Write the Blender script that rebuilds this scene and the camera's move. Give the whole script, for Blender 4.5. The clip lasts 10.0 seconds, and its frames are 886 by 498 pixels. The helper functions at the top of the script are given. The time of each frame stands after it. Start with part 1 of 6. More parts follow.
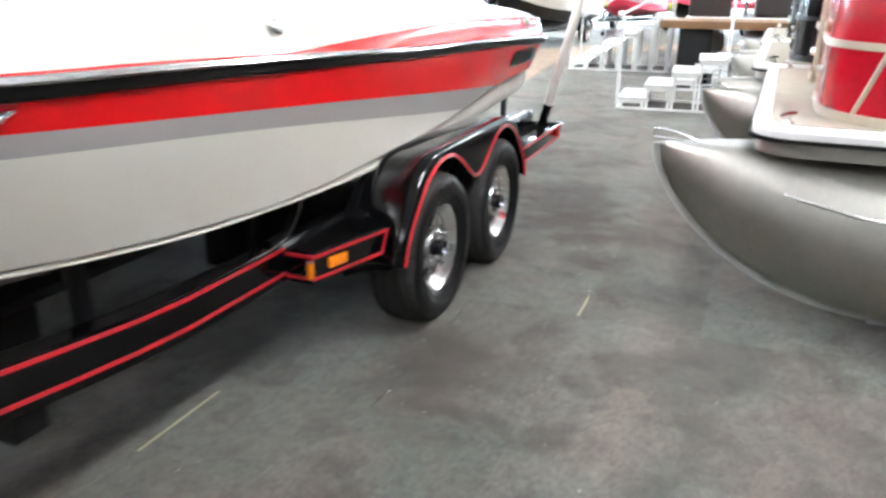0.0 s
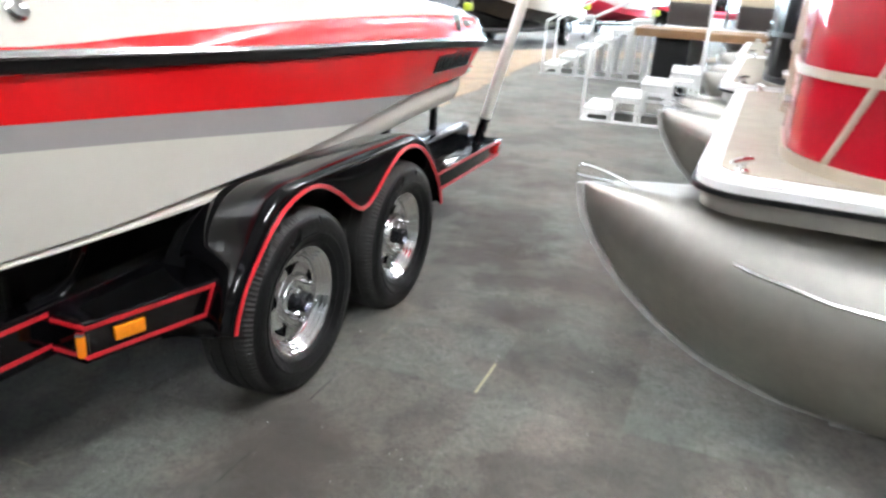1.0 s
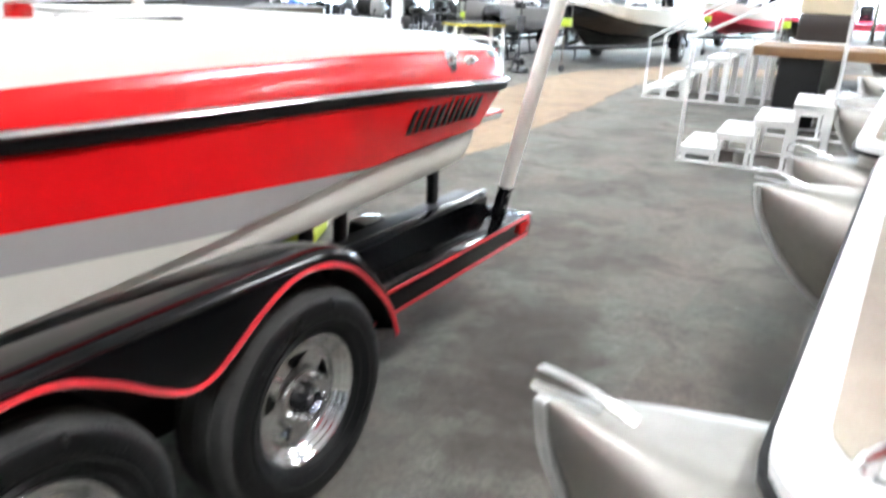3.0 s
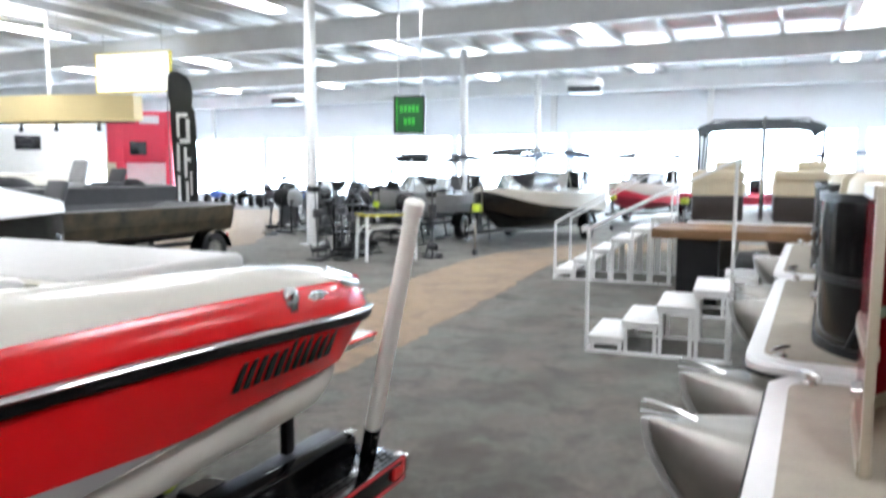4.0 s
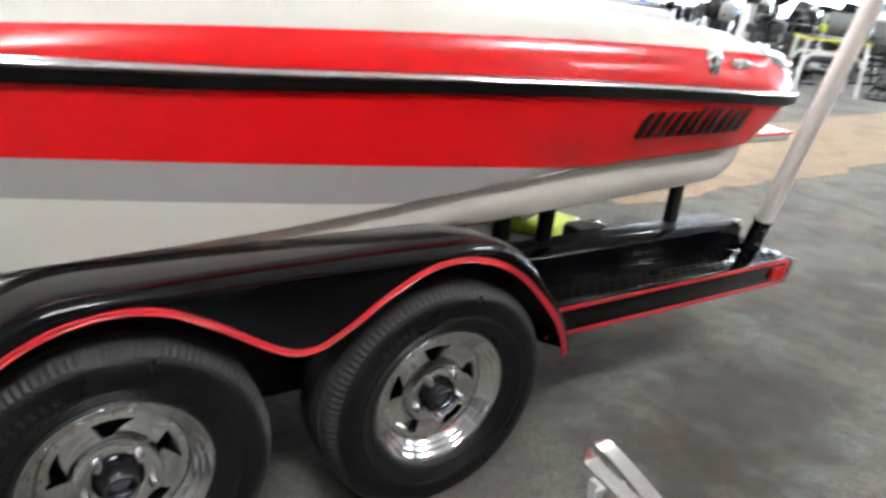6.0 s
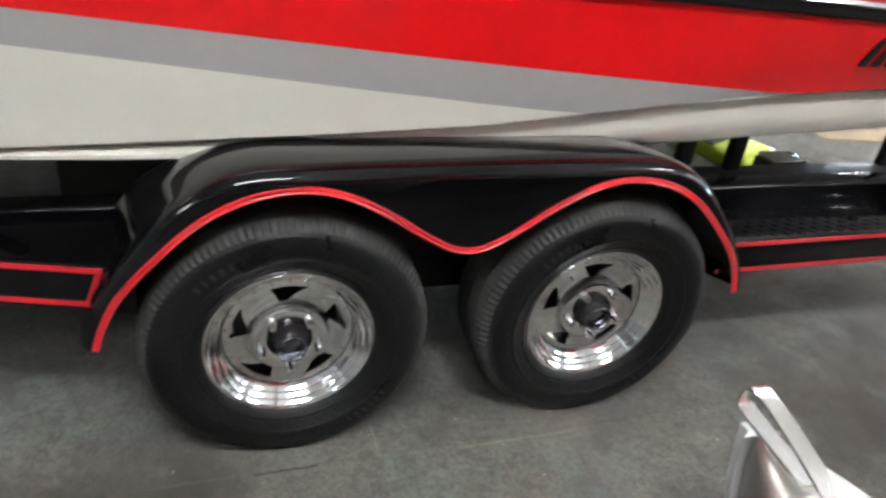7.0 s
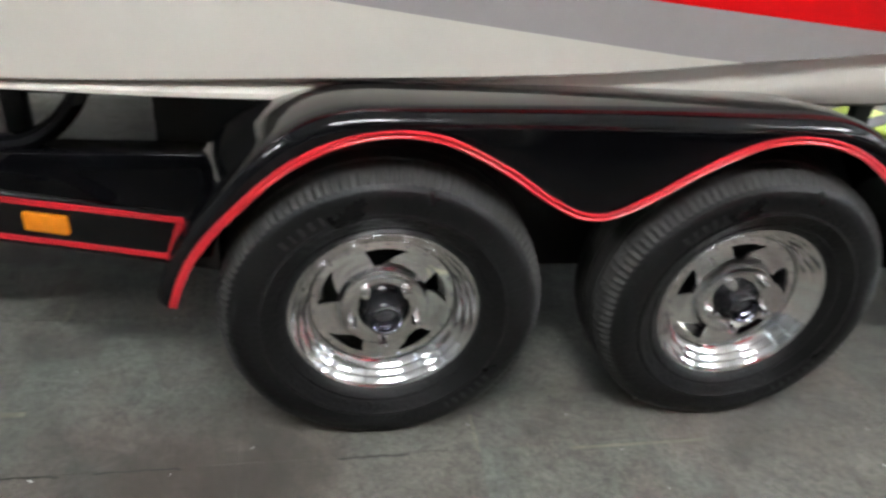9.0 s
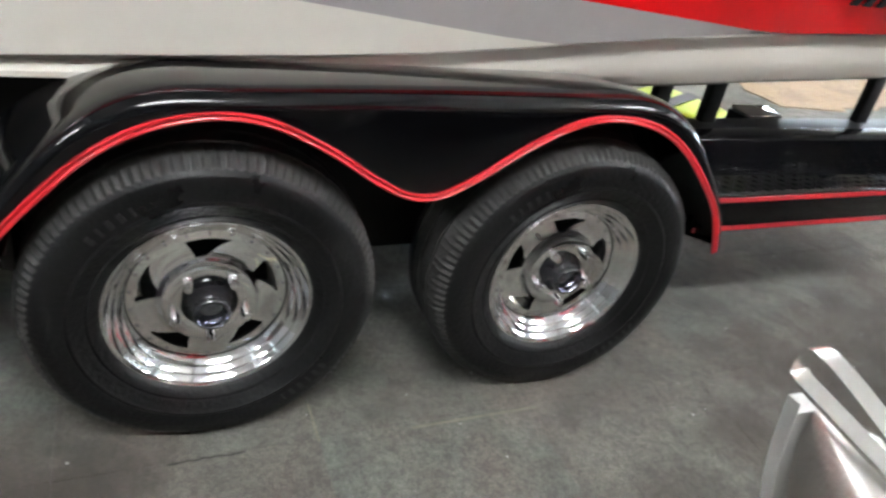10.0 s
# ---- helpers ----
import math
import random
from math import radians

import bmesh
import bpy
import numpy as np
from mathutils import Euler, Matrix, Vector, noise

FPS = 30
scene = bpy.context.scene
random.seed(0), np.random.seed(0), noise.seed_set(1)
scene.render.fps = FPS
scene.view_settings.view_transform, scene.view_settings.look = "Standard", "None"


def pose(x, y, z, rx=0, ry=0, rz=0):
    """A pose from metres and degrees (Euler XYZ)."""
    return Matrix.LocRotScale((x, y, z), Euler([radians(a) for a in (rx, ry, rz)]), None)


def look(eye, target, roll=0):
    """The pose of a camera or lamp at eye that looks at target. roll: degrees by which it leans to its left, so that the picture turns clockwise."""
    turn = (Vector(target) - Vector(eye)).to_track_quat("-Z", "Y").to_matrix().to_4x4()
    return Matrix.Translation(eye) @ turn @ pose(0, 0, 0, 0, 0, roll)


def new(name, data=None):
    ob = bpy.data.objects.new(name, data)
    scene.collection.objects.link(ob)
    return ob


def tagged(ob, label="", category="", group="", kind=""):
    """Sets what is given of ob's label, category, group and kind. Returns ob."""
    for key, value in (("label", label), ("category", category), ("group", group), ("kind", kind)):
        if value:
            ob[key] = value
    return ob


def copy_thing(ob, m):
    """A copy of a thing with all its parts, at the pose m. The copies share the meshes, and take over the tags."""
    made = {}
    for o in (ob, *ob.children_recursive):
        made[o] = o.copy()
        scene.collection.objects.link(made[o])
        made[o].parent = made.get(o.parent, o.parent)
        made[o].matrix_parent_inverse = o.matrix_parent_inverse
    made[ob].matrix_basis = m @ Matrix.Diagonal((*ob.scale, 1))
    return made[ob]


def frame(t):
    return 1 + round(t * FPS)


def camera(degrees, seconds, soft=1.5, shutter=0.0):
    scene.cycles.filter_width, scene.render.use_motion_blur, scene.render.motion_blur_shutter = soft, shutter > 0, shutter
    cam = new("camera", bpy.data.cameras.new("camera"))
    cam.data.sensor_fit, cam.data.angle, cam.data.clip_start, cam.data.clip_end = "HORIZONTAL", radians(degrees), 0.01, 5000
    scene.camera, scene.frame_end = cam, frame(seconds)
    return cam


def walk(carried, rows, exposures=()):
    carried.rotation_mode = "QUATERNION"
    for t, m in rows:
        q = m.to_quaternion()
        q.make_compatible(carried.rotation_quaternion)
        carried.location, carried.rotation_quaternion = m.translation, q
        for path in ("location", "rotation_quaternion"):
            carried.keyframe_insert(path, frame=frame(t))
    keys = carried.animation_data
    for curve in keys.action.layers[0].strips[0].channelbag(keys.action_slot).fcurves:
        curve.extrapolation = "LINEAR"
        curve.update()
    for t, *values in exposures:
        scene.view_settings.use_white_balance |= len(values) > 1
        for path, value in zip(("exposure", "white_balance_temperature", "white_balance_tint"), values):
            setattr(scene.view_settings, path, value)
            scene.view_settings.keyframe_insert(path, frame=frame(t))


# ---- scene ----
cam = camera(62.4, 10.0, soft=2.6, shutter=0.5)
PATH = [
    (0, (1.235, -2.949, 1.494), (0.513, -1.213, 0.813), 0.4),
    (0.5, (1.285, -2.527, 1.499), (0.671, -0.75, 0.815), 2.3),
    (0.7, (1.309, -2.360, 1.494), (0.721, -0.577, 0.804), 3.0),
    (1, (1.332, -2.101, 1.482), (0.663, -0.348, 0.79), 3.7),
    (1.2, (1.330, -1.949, 1.463), (0.600, -0.226, 0.759), 3.6),
    (1.5, (1.314, -1.734, 1.446), (0.516, -0.06, 0.696), 4.7),
    (2, (1.279, -1.295, 1.454), (0.382, 0.315, 0.677), 5.7),
    (2.2, (1.271, -1.136, 1.448), (0.343, 0.454, 0.666), 5.3),
    (3.3, (1.298, -0.399, 1.587), (0.358, 1.281, 1.045), 2.0),
    (3.5, (1.271, -0.249, 1.628), (0.376, 1.497, 1.239), 3.3),
    (3.7, (1.289, -0.159, 1.667), (0.410, 1.610, 1.351), 1.8),
    (4, (1.362, -0.099, 1.709), (0.503, 1.694, 1.495), 0.2),
    (4.2, (1.414, -0.052, 1.703), (0.519, 1.730, 1.555), 2.2),
    (4.5, (1.476, -0.025, 1.675), (0.387, 1.632, 1.415), 1.5),
    (4.7, (1.484, -0.024, 1.626), (0.277, 1.530, 1.270), 2.2),
    (5, (1.486, -0.056, 1.568), (0.155, 1.36, 1.095), 2.1),
    (5.5, (1.472, -0.12, 1.541), (0.005, 1.097, 0.936), 4.1),
    (5.7, (1.453, -0.151, 1.513), (-0.033, 1.016, 0.858), 4.9),
    (6, (1.419, -0.192, 1.487), (-0.112, 0.865, 0.75), 6.1),
    (6.2, (1.407, -0.178, 1.489), (-0.144, 0.79, 0.678), 6.9),
    (7.3, (1.414, -0.216, 1.479), (-0.221, 0.336, 0.467), 7.6),
    (7.5, (1.343, -0.241, 1.432), (-0.326, 0.288, 0.466), 7.7),
    (8, (1.248, -0.172, 1.326), (-0.479, 0.076, 0.349), 2.5),
    (8.5, (1.243, -0.163, 1.295), (-0.455, -0.008, 0.251), 1.5),
    (9, (1.247, -0.153, 1.303), (-0.417, 0.2, 0.25), 5.6),
    (9.5, (1.233, -0.141, 1.297), (-0.36, 0.458, 0.247), 9.0),
    (10, (1.225, -0.134, 1.294), (-0.296, 0.64, 0.252), 10.9),
]
EXPOSURES = [(0, 1.13, 6500, 12), (2.2, 1.1, 6500, 12), (3.3, 1.0, 6500, 12), (3.6, 0.7, 6480, 12), (4.0, 0.18, 6450, 13), (4.5, -0.43, 6420, 13), (4.8, -0.75, 6450, 13),
             (5.0, -0.76, 6500, 13), (5.2, -0.4, 6550, 13), (5.5, 0.2, 6600, 12), (6.0, 0.8, 6600, 12), (7.0, 1.0, 6600, 11), (10.0, 1.08, 6600, 11)]
walk(cam, [(t, look(eye, target, roll)) for t, eye, target, roll in PATH], EXPOSURES)

# ==== place ====
# ---------------------------------------------------------------- world and light
world = bpy.data.worlds.new("world")
scene.world = world
world.use_nodes = True
wn = world.node_tree.nodes
sky = wn.new("ShaderNodeTexSky")
sky.sky_type = 'NISHITA'
sky.sun_disc = False
sky.sun_elevation, sky.sun_rotation = radians(40), radians(30)
world.node_tree.links.new(sky.outputs[0], wn["Background"].inputs[0])
wn["Background"].inputs[1].default_value = 0.12

LAMP_STRENGTH = 47.0       # the diffusers of the ceiling lights
WINDOW_GLOW = 34.0          # bright daylight outside the window wall

# ---------------------------------------------------------------- materials


def material(name, color, rough=0.5, metal=0.0, vary=0.12, scale=6.0, bump=0.0, bump_scale=60.0,
             coat=0.0, second=None, emit=0.0, spec=0.5):
    """A node material with two scales of variation in colour and roughness, and a fine relief."""
    m = bpy.data.materials.new(name)
    m.use_nodes = True
    nt, nd = m.node_tree, m.node_tree.nodes
    b = nd["Principled BSDF"]
    b.inputs["Metallic"].default_value = metal
    b.inputs["Coat Weight"].default_value = coat
    b.inputs["Coat Roughness"].default_value = 0.06
    b.inputs["Specular IOR Level"].default_value = spec
    tc = nd.new("ShaderNodeTexCoord")
    n1, n2 = nd.new("ShaderNodeTexNoise"), nd.new("ShaderNodeTexNoise")
    n1.inputs["Scale"].default_value, n1.inputs["Detail"].default_value = scale, 5
    n2.inputs["Scale"].default_value, n2.inputs["Detail"].default_value = scale * 14, 3
    for n in (n1, n2):
        nt.links.new(tc.outputs["Object"], n.inputs["Vector"])
    mix = nd.new("ShaderNodeMix")
    mix.data_type = 'RGBA'
    dark = [c * (1 - vary) for c in color]
    mix.inputs["A"].default_value = (*(second or dark), 1)
    mix.inputs["B"].default_value = (*[min(1, c * (1 + vary * 0.6)) for c in color], 1)
    ramp = nd.new("ShaderNodeMapRange")
    ramp.inputs[1].default_value, ramp.inputs[2].default_value = 0.3, 0.7
    add = nd.new("ShaderNodeMath")
    add.operation = 'MULTIPLY_ADD'
    add.inputs[1].default_value = 0.35
    nt.links.new(n2.outputs[0], add.inputs[0])
    sc = nd.new("ShaderNodeMath")
    sc.operation = 'MULTIPLY'
    sc.inputs[1].default_value = 0.65
    nt.links.new(n1.outputs[0], sc.inputs[0])
    nt.links.new(sc.outputs[0], add.inputs[2])
    nt.links.new(add.outputs[0], ramp.inputs[0])
    nt.links.new(ramp.outputs[0], mix.inputs["Factor"])
    nt.links.new(mix.outputs["Result"], b.inputs["Base Color"])
    rr = nd.new("ShaderNodeMapRange")
    rr.inputs[3].default_value, rr.inputs[4].default_value = rough * 0.85, min(1, rough * 1.15)
    nt.links.new(n1.outputs[0], rr.inputs[0])
    nt.links.new(rr.outputs[0], b.inputs["Roughness"])
    if bump:
        n3, bp = nd.new("ShaderNodeTexNoise"), nd.new("ShaderNodeBump")
        n3.inputs["Scale"].default_value, n3.inputs["Detail"].default_value = bump_scale, 4
        nt.links.new(tc.outputs["Object"], n3.inputs["Vector"])
        nt.links.new(n3.outputs[0], bp.inputs["Height"])
        bp.inputs["Strength"].default_value, bp.inputs["Distance"].default_value = bump, 0.01
        nt.links.new(bp.outputs[0], b.inputs["Normal"])
    if emit:
        b.inputs["Emission Color"].default_value = (*color, 1)
        b.inputs["Emission Strength"].default_value = emit
    return m


def glass(name, color=(1, 1, 1), rough=0.02):
    m = material(name, color, rough, vary=0.02)
    m.node_tree.nodes["Principled BSDF"].inputs["Transmission Weight"].default_value = 1.0
    m.node_tree.nodes["Principled BSDF"].inputs["IOR"].default_value = 1.45
    return m


GEL_RED = material("gelcoat_red", (0.67, 0.008, 0.010), 0.2, vary=0.06, scale=2, coat=0.15, spec=0.4)
GEL_WHITE = material("gelcoat_cream", (0.62, 0.595, 0.53), 0.24, vary=0.04, scale=2, coat=0.2)
GEL_GREY = material("gelcoat_silver_grey", (0.34, 0.32, 0.315), 0.24, vary=0.06, scale=2, coat=0.2)
GEL_ROLL = material("gelcoat_bottom", (0.62, 0.59, 0.54), 0.24, vary=0.06, scale=3, coat=0.4)
BLACK_GLOSS = material("black_gloss_paint", (0.0025, 0.0025, 0.003), 0.085, vary=0.3, scale=5, spec=0.37)
BLACK_SATIN = material("black_satin", (0.006, 0.006, 0.0065), 0.42, vary=0.3, scale=9, bump=0.1, spec=0.25)
RUBBER = material("tyre_rubber", (0.008, 0.008, 0.0083), 0.42, vary=0.4, scale=5, bump=0.25, bump_scale=90, spec=0.28)
TREAD = material("dusty_tread", (0.036, 0.035, 0.033), 0.7, vary=0.35, scale=14, bump=0.3, bump_scale=120, spec=0.35)
RUBBER_MARK = material("moulded_rubber", (0.02, 0.02, 0.021), 0.5, vary=0.2, scale=30)
for node in RUBBER.node_tree.nodes:      # tyre dressing has dried in patches
    if node.type == 'MAP_RANGE' and node.outputs[0].links and node.outputs[0].links[0].to_socket.name == "Roughness":
        node.inputs[1].default_value, node.inputs[2].default_value, node.inputs[3].default_value, node.inputs[4].default_value = 0.3, 0.7, 0.26, 0.58
RED_LINE = material("red_pinstripe", (0.62, 0.02, 0.03), 0.3, vary=0.12, scale=20, coat=0.3)
CHROME = material("chrome", (0.86, 0.86, 0.87), 0.05, metal=1, vary=0.05, scale=15)
STEEL = material("stainless", (0.62, 0.62, 0.6), 0.2, metal=1, vary=0.1, scale=10)
ALU = material("pontoon_aluminium", (0.435, 0.42, 0.385), 0.45, metal=1, vary=0.16, scale=1.6, bump=0.09, bump_scale=160)
ALU_BRIGHT = material("bright_aluminium", (0.74, 0.73, 0.71), 0.25, metal=1, vary=0.08, scale=4)
KEEL_ALU = material("worn_keel_metal", (0.5, 0.5, 0.48), 0.5, metal=0.4, vary=0.15, scale=20, bump=0.1)
AMBER = material("amber_lens", (0.9, 0.28, 0.01), 0.15, vary=0.15, scale=60, coat=0.5)
LENS_GREY = material("clear_lens", (0.4, 0.42, 0.42), 0.12, vary=0.3, scale=40, coat=0.6)
RED_LENS = material("red_lens", (0.5, 0.01, 0.01), 0.15, vary=0.15, scale=60, coat=0.5)
PVC = material("white_pvc", (0.9, 0.875, 0.81), 0.4, vary=0.07, scale=8)
WHITE_PAINT = material("white_paint", (0.78, 0.78, 0.77), 0.45, vary=0.06, scale=5)
WHITE_ROUGH = material("white_step_tread", (0.74, 0.74, 0.73), 0.6, vary=0.1, scale=12, bump=0.2)
GREY_PANEL = material("grey_wall_panel", (0.22, 0.215, 0.205), 0.7, vary=0.12, scale=0.5)
WALL_PAINT = material("white_wall_paint", (0.86, 0.88, 0.91), 0.7, vary=0.05, scale=0.6)
ROOF_DECK = material("roof_deck", (0.87, 0.88, 0.89), 0.6, vary=0.15, scale=0.8)
GIRDER = material("girder_paint", (0.66, 0.66, 0.655), 0.55, vary=0.12, scale=1.5)
VINYL_CREAM = material("cream_vinyl", (0.66, 0.58, 0.42), 0.5, vary=0.08, scale=8, bump=0.08)
VINYL_BROWN = material("dark_brown_vinyl", (0.022, 0.014, 0.011), 0.4, vary=0.2, scale=8)
VINYL_GREY = material("grey_vinyl", (0.5, 0.49, 0.47), 0.5, vary=0.08, scale=8, bump=0.08)
PANEL_RED = material("red_fence_panel", (0.34, 0.007, 0.016), 0.1, vary=0.12, scale=3, spec=0.3)
PANEL_BLACK = material("black_fence_panel", (0.006, 0.0055, 0.0055), 0.12, vary=0.25, scale=3, spec=0.35)
RAIL_CREAM = material("cream_rail", (0.38, 0.325, 0.25), 0.4, vary=0.08, scale=6)
DECK_VINYL = material("beige_woven_vinyl", (0.35, 0.31, 0.25), 0.8, vary=0.18, scale=9, bump=0.3, bump_scale=220)
WOOD = material("stained_plank", (0.17, 0.088, 0.035), 0.55, vary=0.3, scale=4, bump=0.1)
DARK_CLOTH = material("dark_canvas", (0.012, 0.013, 0.016), 0.85, vary=0.25, scale=9, bump=0.2)
BLUE_CLOTH = material("blue_canvas", (0.05, 0.1, 0.2), 0.85, vary=0.2, scale=9, bump=0.2)
CAMO = material("camouflage_paint", (0.075, 0.056, 0.03), 0.6, vary=0.5, scale=5, second=(0.006, 0.007, 0.005))
DARK_GREY = material("dark_grey_plastic", (0.045, 0.045, 0.048), 0.45, vary=0.25, scale=8)
MID_GREY = material("mid_grey_metal", (0.3, 0.3, 0.3), 0.4, vary=0.15, scale=6)
YELLOW = material("yellow_paint", (0.75, 0.62, 0.04), 0.45, vary=0.12, scale=9)
NEON = material("yellow_green_plastic", (0.42, 0.52, 0.03), 0.45, vary=0.1, scale=9)
SIGN_GOLD = material("gold_fascia", (0.78, 0.63, 0.32), 0.5, vary=0.06, scale=1.5)
SIGN_GREEN = material("green_sign", (0.012, 0.13, 0.03), 0.4, vary=0.1, scale=5)
SIGN_DARK = material("sign_black", (0.012, 0.014, 0.012), 0.45, vary=0.2, scale=9)
SIGN_RED = material("red_booth_paint", (0.55, 0.02, 0.05), 0.5, vary=0.08, scale=2)
SIGN_BLUE = material("blue_paint", (0.04, 0.12, 0.42), 0.4, vary=0.1, scale=2)
SCREEN = material("dark_screen", (0.01, 0.011, 0.014), 0.12, vary=0.1)
LAMP_GLOW = material("lamp_diffuser", (0.93, 0.97, 1.0), 0.5, vary=0.0, emit=LAMP_STRENGTH)
DAYLIGHT = material("daylight_backdrop", (0.72, 0.87, 1.0), 0.9, vary=0.0, emit=WINDOW_GLOW)
LIT_PANEL = material("lit_sign_panel", (0.95, 0.96, 0.94), 0.5, vary=0.03, emit=0.8)
GLASS = glass("window_glass")


def carpet(name, base, stain, thin, spills=()):
    """Short-pile carpet: broad worn patches, dark spill stains, fine fibre relief."""
    m = material(name, base, 0.95, vary=0.28, scale=0.9, bump=0.55, bump_scale=420)
    nt, nd = m.node_tree, m.node_tree.nodes
    b = nd["Principled BSDF"]
    b.inputs["Specular IOR Level"].default_value = 0.12
    b.inputs["Sheen Weight"].default_value = 0.15          # upright fibres catch light at a flat angle
    b.inputs["Sheen Roughness"].default_value = 0.3
    src = b.inputs["Base Color"].links[0].from_socket
    tc = nd.new("ShaderNodeNewGeometry")
    for link in [k for k in nt.links if k.from_socket.name == "Object"]:
        nt.links.new(tc.outputs["Position"], link.to_socket)
    info, tone = nd.new("ShaderNodeObjectInfo"), nd.new("ShaderNodeHueSaturation")
    spread = nd.new("ShaderNodeMapRange")
    spread.inputs[3].default_value, spread.inputs[4].default_value = 0.76, 1.2
    nt.links.new(info.outputs["Random"], spread.inputs[0])
    nt.links.new(spread.outputs[0], tone.inputs["Value"])
    nt.links.new(src, tone.inputs["Color"])
    src = tone.outputs[0]
    shift, other, brown = nd.new("ShaderNodeMath"), nd.new("ShaderNodeMath"), nd.new("ShaderNodeMix")
    shift.operation, other.operation, brown.data_type = 'MULTIPLY', 'FRACT', 'RGBA'
    shift.inputs[1].default_value = 7.31
    nt.links.new(info.outputs["Random"], shift.inputs[0])
    nt.links.new(shift.outputs[0], other.inputs[0])
    half = nd.new("ShaderNodeMath")
    half.operation = 'MULTIPLY'
    half.inputs[1].default_value = 0.5
    nt.links.new(other.outputs[0], half.inputs[0])
    nt.links.new(half.outputs[0], brown.inputs["Factor"])
    nt.links.new(src, brown.inputs["A"])
    brown.inputs["B"].default_value = (*thin, 1)
    src = brown.outputs["Result"]
    for size, low, high, colour, amount in ((1.6, 0.47, 0.6, thin, 0.75), (1.25, 0.5, 0.64, stain, 0.6), (3.2, 0.52, 0.64, stain, 0.6), (5.5, 0.45, 0.72, thin, 0.45), (11, 0.45, 0.72, stain, 0.25), (28, 0.45, 0.7, stain, 0.34), (75, 0.42, 0.66, stain, 0.46), (230, 0.36, 0.64, stain, 0.6)):
        n = nd.new("ShaderNodeTexNoise")
        n.inputs["Scale"].default_value, n.inputs["Detail"].default_value = size, 4
        n.inputs["Distortion"].default_value = 0.4
        nt.links.new(tc.outputs["Position"], n.inputs["Vector"])
        r = nd.new("ShaderNodeMapRange")
        r.inputs[1].default_value, r.inputs[2].default_value, r.inputs[4].default_value = low, high, amount
        nt.links.new(n.outputs[0], r.inputs[0])
        mx = nd.new("ShaderNodeMix")
        mx.data_type = 'RGBA'
        mx.inputs["B"].default_value = (*colour, 1)
        nt.links.new(r.outputs[0], mx.inputs["Factor"])
        nt.links.new(src, mx.inputs["A"])
        src = mx.outputs["Result"]
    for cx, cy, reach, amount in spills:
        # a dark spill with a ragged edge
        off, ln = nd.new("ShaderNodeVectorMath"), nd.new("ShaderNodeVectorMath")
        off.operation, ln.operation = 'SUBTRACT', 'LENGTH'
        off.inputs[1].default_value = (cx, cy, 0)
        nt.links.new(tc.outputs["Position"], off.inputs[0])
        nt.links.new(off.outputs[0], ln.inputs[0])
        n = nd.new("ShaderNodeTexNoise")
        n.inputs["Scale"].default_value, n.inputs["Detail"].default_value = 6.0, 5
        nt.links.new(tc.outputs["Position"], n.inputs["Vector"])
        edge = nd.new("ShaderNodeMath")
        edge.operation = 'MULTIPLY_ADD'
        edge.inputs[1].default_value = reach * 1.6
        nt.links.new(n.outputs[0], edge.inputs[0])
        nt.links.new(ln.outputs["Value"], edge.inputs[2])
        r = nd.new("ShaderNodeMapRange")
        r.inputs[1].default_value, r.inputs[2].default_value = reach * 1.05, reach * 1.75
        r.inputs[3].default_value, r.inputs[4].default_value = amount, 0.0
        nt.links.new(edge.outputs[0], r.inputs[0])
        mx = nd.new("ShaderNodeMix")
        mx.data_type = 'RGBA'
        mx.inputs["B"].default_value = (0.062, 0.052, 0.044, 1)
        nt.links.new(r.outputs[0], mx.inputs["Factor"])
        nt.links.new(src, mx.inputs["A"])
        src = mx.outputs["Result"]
    nt.links.new(src, b.inputs["Base Color"])
    return m


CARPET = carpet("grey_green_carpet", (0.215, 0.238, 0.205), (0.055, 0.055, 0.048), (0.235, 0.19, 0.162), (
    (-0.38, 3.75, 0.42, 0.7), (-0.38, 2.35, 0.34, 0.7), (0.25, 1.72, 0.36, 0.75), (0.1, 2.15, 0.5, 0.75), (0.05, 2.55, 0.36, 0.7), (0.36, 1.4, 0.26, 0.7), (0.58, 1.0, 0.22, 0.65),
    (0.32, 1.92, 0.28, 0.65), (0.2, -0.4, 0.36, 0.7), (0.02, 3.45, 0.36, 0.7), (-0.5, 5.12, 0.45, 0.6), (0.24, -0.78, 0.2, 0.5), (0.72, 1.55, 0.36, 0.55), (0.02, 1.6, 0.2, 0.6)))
CARPET_TAN = carpet("tan_carpet", (0.35, 0.24, 0.135), (0.17, 0.13, 0.095), (0.40, 0.29, 0.19))

# ---------------------------------------------------------------- mesh helpers


def finish(name, bm, mats, parent=None, label="", smooth=35):
    """Links a bmesh as one object, as a part of parent if given. mats: a material, or a list for the face indices."""
    bmesh.ops.recalc_face_normals(bm, faces=bm.faces[:])
    me = bpy.data.meshes.new(name)
    bm.to_mesh(me)
    bm.free()
    for m in mats if isinstance(mats, (list, tuple)) else [mats]:
        me.materials.append(m)
    if smooth:
        me.shade_smooth()
        me.set_sharp_from_angle(angle=radians(smooth))
    ob = new(name, me)
    if parent:
        ob.parent = parent
    if label:
        ob["label"] = label
    return ob


def part(name, bm, mats, parent, label="", smooth=35):
    return finish(name, bm, mats, parent, label, smooth)


